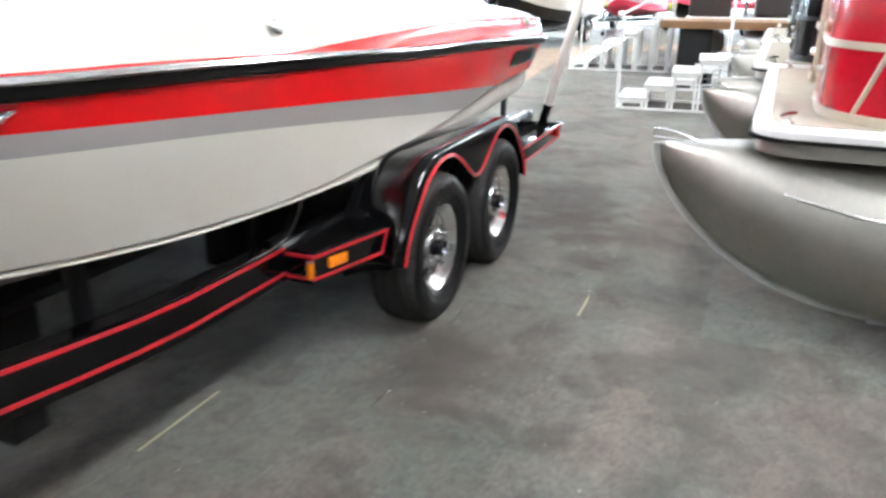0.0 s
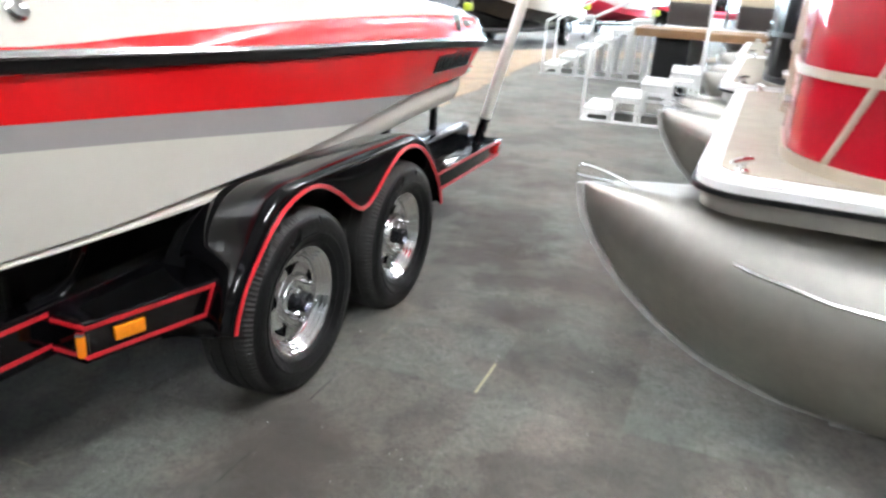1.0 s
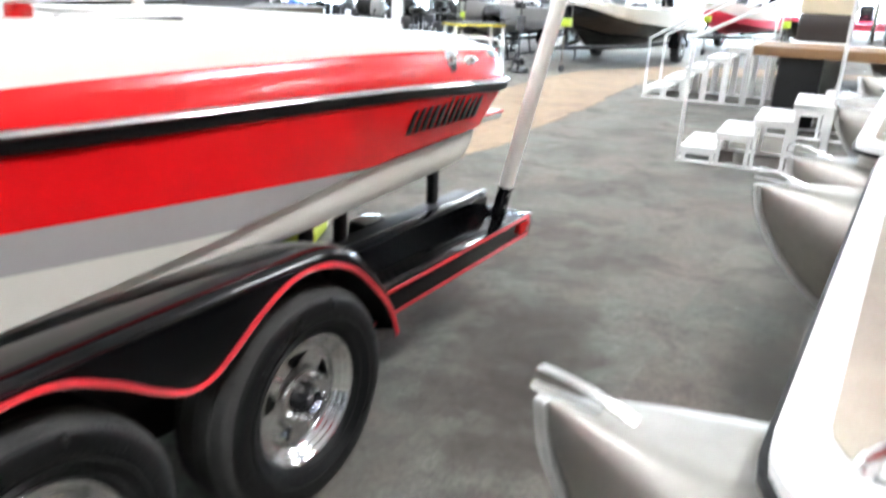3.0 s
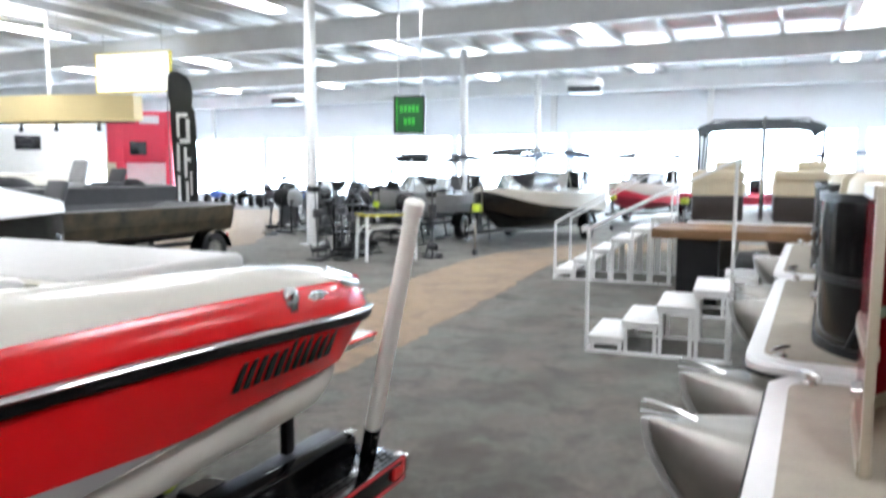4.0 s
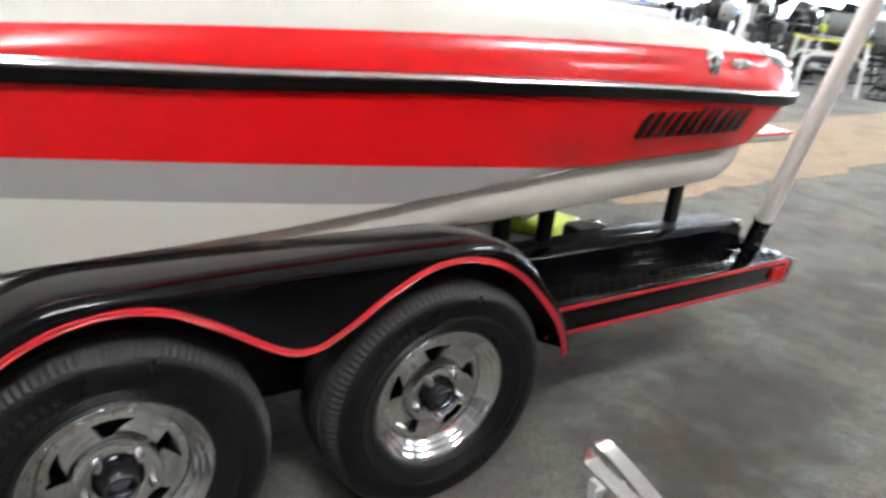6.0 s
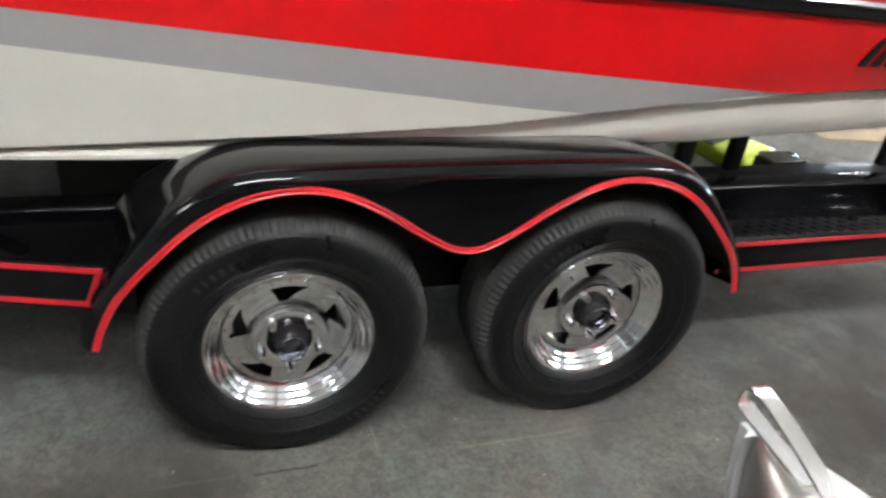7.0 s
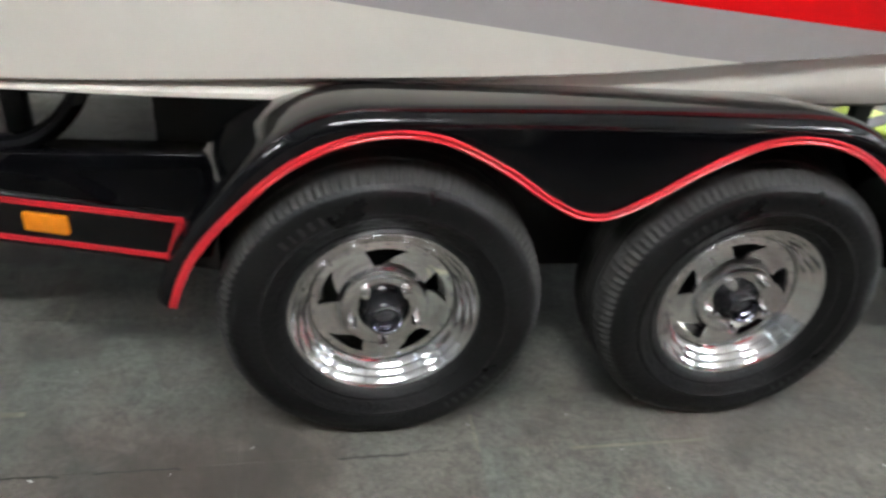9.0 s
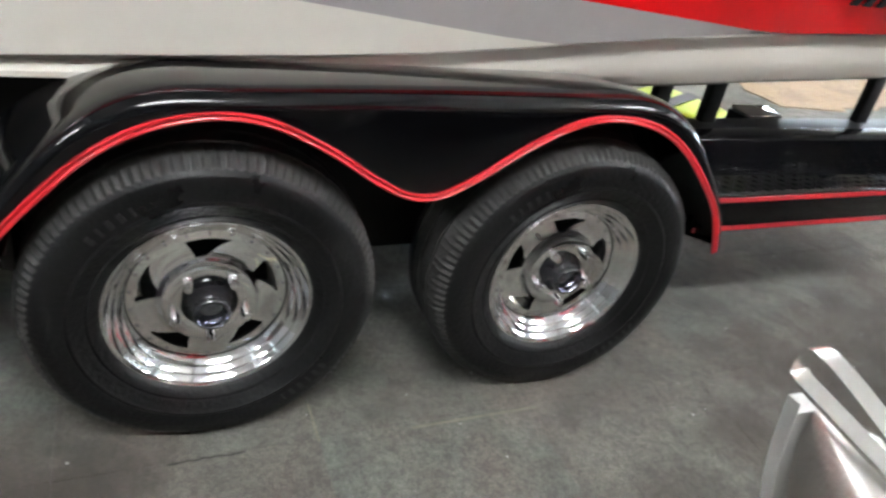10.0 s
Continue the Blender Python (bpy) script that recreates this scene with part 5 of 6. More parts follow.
    part("jack_wheel", lathe([(-0.03, 0.001), (-0.03, 0.07), (0.03, 0.07), (0.03, 0.001)], 'x', (0.12, -0.55, 0.07), 16), RUBBER, ob)
    return ob


speed = boat_on_trailer("speed_boat", (-4.7, 4.45), 180, 6.2, 2.3, 1.36, WHITE_PAINT, BLACK_GLOSS, "white speed boat with a black hull on a trailer", split=0.96, crown=0.25, lift=0.0, seats=((3.6, -0.4, VINYL_GREY, 0.3),))
part("cockpit_cover", box(-0.8, 0.8, 2.0, 4.9, 1.4, 1.69, 0.13, segments=4), WHITE_PAINT, speed, "white cockpit cover")
boat_on_trailer("jon_boat", (-8.75, 4.3), 0, 6.0, 1.8, 1.08, CAMO, CAMO, "camouflage painted flat aluminium boat on a trailer", seats=((2.6, 0.3, DARK_GREY, 0.4),), motor=False, deck=DARK_GREY, axle=0.9)
bass = boat_on_trailer("bass_boat", (-11.3, 5.0), 0, 6.3, 2.1, 1.36, DARK_GREY, MID_GREY, "dark grey bass boat with folding fishing seats", seats=((4.3, 0.3, MID_GREY, 0.46), (5.0, 0.55, DARK_GREY, 0.3)), screen=False)
for cy, half, tall in ((3.1, 0.55, 0.2), (5.75, 0.3, 0.14)):          # humps of dark gear covers on the deck
    bm = bmesh.new()
    grid_faces(bm, [[(0.35 + 0.34 * math.cos(a) * q, cy + half * math.sin(a) * q, 1.36 + tall * (1 - q ** 3) + 0.015 * math.sin(5 * a)) for a in np.linspace(0, 2 * math.pi, 20, endpoint=False)] for q in (1.0, 0.9, 0.7, 0.45, 0.1)], closed=True, cap=True)
    part("gear_cover", bm, DARK_CLOTH, bass, "dark cloth gear cover", smooth=60)
boat_on_trailer("fishing_boat", (-4.5, 14.0), -3, 5.6, 2.1, 1.2, GEL_WHITE, BLACK_GLOSS, "white and black fishing boat with a dark sun shade", "boats with shades", split=0.8, taper=0.5, keel_z=0.3, seats=((3.2, 0.45, VINYL_GREY, 0.4), (3.2, -0.45, VINYL_GREY, 0.4)), shade=DARK_CLOTH, motor=True, screen=True)
grey_boat = boat_on_trailer("fishing_boat", (-7.1, 14.2), 0, 5.2, 1.9, 1.1, MID_GREY, MID_GREY, "grey aluminium fishing boat on a trailer", "boats with shades", seats=((3.0, 0.4, DARK_GREY, 0.4),), shade=DARK_CLOTH, motor=True, screen=True, axle=0.48)
part("bow_motor", tube(smooth_path([(0.05, 0.35, 1.2), (0.12, 0.33, 1.5), (0.16, 0.32, 1.75), (0.12, 0.32, 1.98), (0.2, 0.32, 2.13), (0.34, 0.32, 2.17), (0.46, 0.33, 2.08)]), [0.035] * 9 + [0.022] * 16, 8), DARK_GREY, grey_boat, "dark raised bow motor with a curved handle")
part("bow_motor_head", box(0.06, 0.3, 0.22, 0.46, 1.28, 1.46, 0.05, segments=3), BLACK_SATIN, grey_boat)
boat_on_trailer("fishing_boat", (-6.6, 21.3), -8, 5.4, 2.0, 1.25, GEL_WHITE, MID_GREY, "white fishing boat with a blue sun shade", "boats with shades", shade=BLUE_CLOTH, motor=True, screen=True)
boat_on_trailer("fishing_boat", (-3.4, 21.6), -8, 5.4, 2.0, 1.25, GEL_WHITE, SIGN_RED, "white and red fishing boat with a dark sun shade", "boats with shades", shade=DARK_CLOTH, motor=True, screen=True)
boat_on_trailer("fishing_boat", (-1.15, 20.0), -15, 5.2, 2.0, 0.98, SIGN_RED, BLACK_GLOSS, "red and black fishing boat on a trailer", "boats with shades", motor=True, screen=True)
boat_on_trailer("fishing_boat", (2.2, 21.5), -12, 5.4, 2.1, 1.25, GEL_WHITE, SIGN_BLUE, "white and blue fishing boat with a blue sun shade", "boats with shades", shade=BLUE_CLOTH, motor=True, screen=True)
boat_on_trailer("fishing_boat", (4.6, 20.0), -12, 5.4, 2.1, 1.3, GEL_WHITE, MID_GREY, "white fishing boat with a dark sun shade by the windows", "boats with shades", shade=DARK_CLOTH, screen=True)
boat_on_trailer("fishing_boat", (-10.6, 20.0), -8, 5.2, 1.9, 1.1, MID_GREY, DARK_GREY, "grey aluminium boat with a dark motor", "boats with shades", motor=True, screen=True, shade=DARK_CLOTH)


def party_boat():
    """The pontoon boat behind the dock, seen end-on."""
    ob = thing("pontoon_boat", -0.02, 10.85, 0, 3, label="pontoon boat with cream and brown lounges under a dark sun shade", category="pontoon boat", group="pontoon boats")
    w = 1.85
    for tx in (0.4, w - 0.4):
        part("pontoon", lathe([(0.2, 0.02), (0.45, 0.2), (0.9, 0.3), (6.0, 0.3), (6.0, 0.02)], 'y', (tx, 0, 0.5), 28), ALU, ob)
        part("bunk_block", box(tx - 0.2, tx + 0.2, 1.2, 1.5, 0.0, 0.22), DARK_GREY, ob)
        part("bunk_block", box(tx - 0.2, tx + 0.2, 4.6, 4.9, 0.0, 0.22), DARK_GREY, ob)
    part("deck", box(0, w, 0, 6.2, 0.86, 0.98, 0.02), WHITE_PAINT, ob)
    for x0, x1 in ((0.04, 0.74), (1.14, w - 0.04)):
        part("lounge_base", box(x0, x1, 0.35, 1.1, 0.985, 1.36, 0.03), VINYL_BROWN, ob, "dark brown lounge base")
        part("lounge_back", box(x0 - 0.02, x1 + 0.02, 0.3, 0.55, 1.355, 1.575, 0.06, segments=4), VINYL_CREAM, ob, "cream lounge back")
        part("lounge_top", box(x0 - 0.02, x1 + 0.02, 0.28, 0.62, 1.562, 1.73, 0.05, segments=4), VINYL_CREAM, ob)
        part("head_rest", box((x0 + x1) / 2 - 0.05, (x0 + x1) / 2 + 0.33, 0.35, 0.6, 1.73, 1.86, 0.05, segments=4), VINYL_CREAM, ob)
        part("side_panel", box(x0, x0 + 0.02, 1.2, 5.8, 1.0, 1.6), PANEL_BLACK, ob)
    for px in (0.09, w - 0.09):
        part("shade_leg", tube([(px, 0.6, 0.98), (px, 0.6, 2.34)], 0.016, 8), DARK_GREY, ob)
    part("helm", box(1.2, 1.6, 2.6, 3.1, 0.985, 1.75, 0.05), DARK_GREY, ob)
    part("tower_pole", tube([(0.98, 0.7, 0.98), (0.98, 0.7, 2.5)], 0.03, 10), STEEL, ob)
    for y in (0.6, 1.9, 3.1):
        part("shade_hoop", tube([(0.05, 1.8, 1.0), (0.1, y, 2.3), (0.3, y, 2.45), (w - 0.3, y, 2.45), (w - 0.1, y, 2.3), (w - 0.05, 1.8, 1.0)], 0.014, 8), DARK_GREY, ob)
    bm = bmesh.new()
    grid_faces(bm, [[(a, y, z) for a, z in ((0.06, 2.28), (0.09, 2.36), (0.18, 2.4), (0.6, 2.44), (w / 2, 2.46), (w - 0.6, 2.44), (w - 0.18, 2.4), (w - 0.09, 2.36), (w - 0.06, 2.28))] for y in np.linspace(0.58, 3.12, 6)])
    part("shade_canopy", bm, DARK_CLOTH, ob, "stretched dark canvas sun shade", smooth=50)
    return ob


party_boat()


def outboard(x, y, turn, mat, tall=1.0):
    ob = thing("outboard_motor", x, y, 0, turn, label="outboard motor hanging on a black steel display stand", category="outboard motor", group="outboard motors on stands")
    bm = bmesh.new()
    rows = []
    for z, a, b in ((0.78, 0.15, 0.2), (0.84, 0.19, 0.28), (0.95, 0.2, 0.31), (1.1, 0.19, 0.3), (1.22, 0.15, 0.24), (1.27, 0.08, 0.14)):
        rows.append([(a * math.cos(u) * (1 - 0.15 * abs(math.sin(2 * u))), b * math.sin(u) - 0.04, z * tall) for u in np.linspace(0, 2 * math.pi, 16, endpoint=False)])
    grid_faces(bm, rows, closed=True, cap=True)
    part("cowl", bm, mat, ob, smooth=45)
    part("leg", box(-0.05, 0.05, -0.16, 0.06, 0.3, 0.8 * tall, 0.02), DARK_GREY, ob)
    part("gearcase", lathe([(-0.28, 0.001), (-0.2, 0.05), (0.1, 0.055), (0.2, 0.02), (0.2, 0.001)], 'y', (0, 0, 0.26), 14), DARK_GREY, ob)
    for k in range(3):
        p = part("propeller_blade", box(-0.03, 0.03, -0.004, 0.004, 0.02, 0.14, 0.003), STEEL, ob)
        p.matrix_basis = pose(0, 0.2, 0.26, 0, 120 * k, 0) @ pose(0, 0, 0, 0, 0, 30)
    part("tiller", tube([(0, -0.3, 0.85 * tall), (0.05, -0.75, 0.95 * tall)], 0.018, 8), DARK_GREY, ob)
    for s in (-0.28, 0.28):
        part("stand_leg", tube([(s, -0.35, 0.02), (s * 0.7, -0.2, 0.9)], 0.02, 6), BLACK_SATIN, ob)
        part("stand_foot", tube([(s, -0.55, 0.025), (s, 0.25, 0.025)], 0.022, 6), BLACK_SATIN, ob)
    part("stand_bar", tube([(-0.2, -0.2, 0.88), (0.2, -0.2, 0.88)], 0.022, 6), BLACK_SATIN, ob)
    return ob


rng = random.Random(4)
spots = [(-6.9, 12.9), (-7.7, 14.2), (-7.2, 13.6), (-9.9, 17.6), (-9.9, 15.9), (-10.6, 17.0), (-11.3, 16.2), (-11.2, 18.0), (-12.1, 17.3), (-11.9, 19.0), (-12.9, 18.6), (-12.8, 20.1), (-6.6, 14.5), (-7.6, 15.2), (-10.5, 16.6), (-10.8, 16.0), (-9.6, 17.2), (-8.2, 17.0), (-7.0, 16.6), (-10.2, 18.4), (-13.6, 19.6), (-13.4, 21.4), (-14.6, 22.2), (-11.0, 21.0), (-9.0, 19.2), (-5.6, 16.6)]
for i, (mx, my) in enumerate(spots):
    outboard(mx, my, rng.uniform(-60, 200), (BLACK_GLOSS, DARK_GREY, BLACK_SATIN, MID_GREY)[i % 4], rng.uniform(0.92, 1.12))


def quad_bike(x, y, turn, mat, label):
    ob = thing("quad_bike", x, y, 0, turn, label=label, category="quad bike", group="row of quad bikes")
    for sx in (-0.42, 0.42):
        for sy in (-0.6, 0.6):
            part("wheel", lathe([(-0.11, 0.1), (-0.11, 0.24), (-0.07, 0.28), (0.07, 0.28), (0.11, 0.24), (0.11, 0.1), (0.05, 0.08), (0.05, 0.001)], 'x', (sx, sy, 0.28), 18, mats=lambda i, j: 1 if i > 4 else 0), [RUBBER, STEEL], ob)
            part("mudguard", box(sx - 0.17, sx + 0.17, sy - 0.34, sy + 0.34, 0.58, 0.64, 0.03), mat, ob)
    part("body", box(-0.22, 0.22, -0.8, 0.8, 0.4, 0.74, 0.08, segments=3), mat, ob)
    part("seat", box(-0.17, 0.17, -0.1, 0.7, 0.74, 0.86, 0.05, segments=3), BLACK_SATIN, ob)
    part("handlebar", tube([(-0.4, -0.35, 1.05), (-0.15, -0.45, 1.0), (0.15, -0.45, 1.0), (0.4, -0.35, 1.05)], 0.018, 8), BLACK_SATIN, ob)
    part("steering_post", tube([(0, -0.45, 1.0), (0, -0.55, 0.7)], 0.025, 8), BLACK_SATIN, ob)
    for sy in (-0.7, 0.72):
        part("rack", box(-0.4, 0.4, sy - 0.2, sy + 0.2, 0.78, 0.81, 0.01), BLACK_SATIN, ob)
    return ob


for i in range(7):
    quad_bike(-23.6 + 1.75 * i + 0.0, 27.2 - 0.25 * i, 20 + 5 * (i % 3), (SIGN_BLUE, BLACK_GLOSS, DARK_GREY)[i % 3], ("blue quad bike with black seat", "black quad bike with black seat", "dark grey quad bike with black seat")[i % 3])


def work_stand():
    ob = thing("work_stand", -5.7, 12.1, 0, 49, label="white tubular stand with a yellow top tray", category="stand")
    for sx in (-0.47, 0.47):
        for sy in (-0.3, 0.3):
            part("leg", tube([(sx * 1.06, sy * 1.1, 0.0), (sx, sy, 0.84)], 0.03, 10), WHITE_PAINT, ob)
    for sy in (-0.3, 0.3):
        part("rail", tube(smooth_path([(-0.46, sy, 0.5), (-0.39, sy, 0.6), (-0.26, sy, 0.63), (0.26, sy, 0.63), (0.39, sy, 0.6), (0.46, sy, 0.5)]), 0.025, 8), WHITE_PAINT, ob)
    part("tray", box(-0.52, 0.52, -0.36, 0.36, 0.85, 0.878, 0.008), YELLOW, ob, "yellow tray")
    for k in range(4):
        part("tray_slat", box(-0.5, 0.5, -0.34 + 0.19 * k, -0.25 + 0.19 * k, 0.88, 0.9, 0.004), DARK_GREY, ob)
    return ob


work_stand()


def rod_rack(x, y):
    ob = thing("rod_rack", x, y, 0, 15, label="black upright rack holding fishing rods", category="rack")
    part("base", box(-0.4, 0.4, -0.25, 0.25, 0.0, 0.06, 0.01), BLACK_SATIN, ob)
    for z in (0.45, 1.0):
        part("shelf", box(-0.4, 0.4, -0.2, 0.2, z - 0.02, z + 0.02, 0.008), BLACK_SATIN, ob)
    for sx in (-0.36, 0.36):
        part("upright", box(sx - 0.025, sx + 0.025, -0.03, 0.03, 0.06, 1.15, 0.006), BLACK_SATIN, ob)
    r = random.Random(2)
    for k in range(9):
        px = -0.32 + 0.08 * k
        part("rod", tube([(px, r.uniform(-0.12, 0.12), 0.07), (px + r.uniform(-0.05, 0.05), r.uniform(-0.15, 0.15), r.uniform(1.35, 1.75))], [0.012, 0.006], 6), DARK_GREY, ob)
        part("reel", box(px - 0.03, px + 0.03, -0.05, 0.05, 0.55 + 0.03 * (k % 3), 0.63 + 0.03 * (k % 3), 0.015), STEEL, ob)
    return ob


rod_rack(-6.65, 12.35)


def trolling_motor(x, y, turn, tall):
    ob = thing("trolling_motor", x, y, 0, turn, label="dark electric trolling motor standing upright on a display foot", category="boat motor", group="trolling motors on display")
    part("foot", box(-0.16, 0.16, -0.16, 0.16, 0.0, 0.03, 0.008), BLACK_SATIN, ob)
    part("shaft", tube([(0, 0, 0.03), (0.02, 0.05, tall)], 0.016, 8), DARK_GREY, ob)
    part("head", box(-0.07, 0.09, -0.02, 0.2, tall - 0.03, tall + 0.1, 0.03, segments=3), BLACK_SATIN, ob)
    part("tiller", tube([(0.02, 0.18, tall + 0.06), (0.04, 0.48, tall + 0.2)], 0.016, 8), BLACK_SATIN, ob)
    part("clamp", box(-0.06, 0.06, -0.07, 0.09, tall * 0.62, tall * 0.62 + 0.16, 0.02), DARK_GREY, ob)
    part("pod", lathe([(-0.2, 0.001), (-0.15, 0.05), (0.1, 0.055), (0.18, 0.02), (0.18, 0.001)], 'y', (0, 0.0, 0.2), 14), BLACK_SATIN, ob)
    for k in (20, 200):
        p = part("propeller_blade", box(-0.02, 0.02, -0.004, 0.004, 0.02, 0.13, 0.003), DARK_GREY, ob)
        p.matrix_basis = pose(0, 0.17, 0.2, 0, k, 0)
    return ob


rr = random.Random(12)
for tx, ty in ((-6.75, 11.35), (-6.95, 11.9), (-6.5, 12.1), (-6.35, 11.6), (-6.5, 12.9), (-7.3, 12.9), (-5.2, 13.1), (-5.0, 12.7), (-7.0, 12.5), (-9.8, 15.7), (-11.1, 15.4), (-10.9, 16.7), (-11.4, 16.3), (-11.8, 17.4)):
    trolling_motor(tx, ty, rr.uniform(0, 360), rr.uniform(0.95, 1.5))

# ---------------------------------------------------------------- signs, booth and mezzanine


def hanging_fascia():
    ob = thing("hanging_sign", -16.7, 13.2, 2.95, 6, label="long curved gold sign fascia hanging on white rods", category="sign")
    bm = bmesh.new()
    arc = [(x, -0.9 * (1 - (x / 3.0) ** 2)) for x in np.linspace(-2.9, 2.9, 22)]
    back = [(x, 0.75 * (1 - (x / 3.0) ** 2) + 0.2) for x in np.linspace(2.9, -2.9, 22)]
    ring = arc + back
    rows = [[(x, y, z) for x, y in ring] for z in (0.0, 0.62)]
    grid_faces(bm, rows, closed=True)
    part("fascia", bm, SIGN_GOLD, ob, smooth=60)
    part("track", tube([(x, y * 0.8, -0.06) for x, y in arc], 0.03, 6), BLACK_SATIN, ob, "black lighting track")
    for x, y in arc[2::4]:
        part("spot_lamp", tube([(x, y * 0.8, -0.08), (x + 0.1, y * 0.8 - 0.12, -0.26)], [0.03, 0.06], 8), BLACK_SATIN, ob)
    for x in (-2.2, 0.4):
        part("rod", tube([(x, -0.3, 0.5), (x, -0.3, 2.805)], 0.05, 10), WHITE_PAINT, ob)
    return ob


hanging_fascia()


def flat_sign(name, x, y, z, turn, w, h, face, edge, label, marks=(), rods=0.0):
    ob = thing(name, x, y, z, turn, label=label, category="sign")
    part("panel", box(-w / 2, w / 2, -0.03, 0.05, 0, h, 0.01), face, ob)
    fb = bmesh.new()
    for a in ((-w / 2 - 0.03, -w / 2), (w / 2, w / 2 + 0.03)):
        box(a[0], a[1], -0.045, 0.065, -0.03, h + 0.03, bm=fb)
    for a in ((-0.03, 0.0), (h, h + 0.03)):
        box(-w / 2, w / 2, -0.045, 0.065, a[0], a[1], bm=fb)
    part("frame", fb, edge, ob, smooth=0)
    for mx, mz, mw, mh, mat in marks:
        part("mark", box(mx - mw / 2, mx + mw / 2, -0.04, -0.028, mz - mh / 2, mz + mh / 2, 0.004), mat, ob)
    if rods:
        for s in (-0.4, 0.4):
            part("hanger", tube([(s * w, 0, h), (s * w, 0, 5.755 - z)], 0.012, 6), STEEL, ob)
    return ob


SIGN_LIME = material("lime_mark", (0.05, 0.62, 0.06), 0.4, vary=0.08)
flat_sign("hanging_sign", -5.45, 12.6, 2.45, 12, 0.56, 0.66, SIGN_GREEN, SIGN_DARK, "small green hanging sign with a black edge", [(-0.16 + 0.08 * k, 0.44, 0.055, 0.13, SIGN_LIME) for k in range(5)] + [(-0.08 + 0.08 * k, 0.2, 0.055, 0.13, SIGN_LIME) for k in range(3)] + [(-0.25, 0.33, 0.02, 0.6, SIGN_LIME)], rods=2.3)
flat_sign("hanging_board", -15.75, 15.2, 3.92, 8, 2.5, 1.05, LIT_PANEL, YELLOW, "plain white lit hanging board with a thin yellow edge", rods=1.1)


def feather_banner():
    ob = thing("feather_banner", -13.9, 15.2, 0, 20, label="tall black feather banner with white vertical marks", category="banner")
    bm = bmesh.new()
    rows = []
    k = 1.35
    for z, a, b in ((0.55, -0.2, 0.26), (1.6, -0.24, 0.27), (2.6, -0.27, 0.27), (3.0, -0.28, 0.25), (3.12, -0.27, 0.19), (3.22, -0.29, 0.2), (3.45, -0.32, 0.22), (3.7, -0.32, 0.17), (3.87, -0.3, 0.08), (3.97, -0.27, -0.1)):
        rows.append([(k * (a + (b - a) * u), 0.03 * math.sin(u * 5 + z * 2), z * 1.1) for u in np.linspace(0, 1, 7)])
    grid_faces(bm, rows)
    made = bmesh.ops.solidify(bm, geom=bm.faces[:], thickness=0.006)
    part("cloth", bm, SIGN_DARK, ob, smooth=60)
    part("pole", tube([(-0.42, 0, 0.02), (-0.44, 0, 3.5), (-0.4, 0, 4.3)], 0.018, 8), DARK_GREY, ob)
    part("foot", box(-0.7, 0.1, -0.25, 0.25, 0.0, 0.03, 0.01), DARK_GREY, ob)
    for z0, z1, x0, x1 in ((2.35, 2.95, -0.14, -0.08), (2.85, 2.95, -0.08, 0.1), (2.2, 2.8, 0.06, 0.14), (2.2, 2.32, -0.08, 0.06), (1.5, 2.2, -0.15, -0.09), (1.35, 2.1, 0.0, 0.06), (1.75, 1.85, 0.06, 0.14), (0.75, 1.4, -0.15, -0.09), (0.7, 1.25, 0.02, 0.08), (0.9, 1.5, 0.12, 0.16)):
        part("mark", box(k * x0, k * x1, -0.05, -0.035, 1.1 * z0, 1.1 * z1, 0.004), WHITE_PAINT, ob)
    return ob


feather_banner()


def red_booth():
    ob = thing("display_booth", -26.4, 23.8, 0, 25, label="bright red display booth wall with a dark screen", category="booth")
    for s in (0.05, 2.3):
        part("booth_post", box(s - 0.16, s + 0.16, -0.2, 0.2, 0, 4.3, 0.02), SIGN_RED, ob)
    part("booth_header", box(-0.5, 2.46, -0.15, 0.15, 2.0, 4.3, 0.02), SIGN_RED, ob)
    part("booth_back", box(-0.1, 2.4, 0.9, 1.0, 0, 3.4), WHITE_PAINT, ob, "white back wall")
    part("screen", box(0.55, 1.3, -0.24, -0.152, 2.35, 2.95, 0.02), SCREEN, ob, "dark flat screen")
    part("small_frame", box(1.0, 1.9, -0.2, -0.152, 3.75, 4.1, 0.02), WHITE_PAINT, ob)
    return ob


red_booth()


def white_kiosk():
    ob = thing("display_wall", -22.5, 18.5, 0, 40, label="white freestanding display wall with a dark screen", category="display wall")
    part("panel", box(-3.4, 0.3, 0, 0.15, 0, 3.2, 0.02), WHITE_PAINT, ob)
    part("screen", box(-2.0, -1.15, -0.08, -0.002, 2.4, 2.9, 0.02), SCREEN, ob, "dark flat screen")
    part("counter", box(-2.6, 0.2, -0.9, -0.3, 0, 1.05, 0.03), WHITE_PAINT, ob)
    return ob


white_kiosk()

mez = thing("mezzanine", -23.0, 9.0, 0, label="grey mezzanine storage shelf along the hall", category="mezzanine", kind="structure")
part("slab", box(-4.5, 1.2, -11.0, 5.9, 2.06, 2.64, 0.02), GIRDER, mez, smooth=0)
for py in (-10.0, -4.0, 2.0, 5.7):
    part("post", box(0.8, 1.05, py - 0.12, py + 0.12, 0, 2.055), WHITE_PAINT, mez, smooth=0)


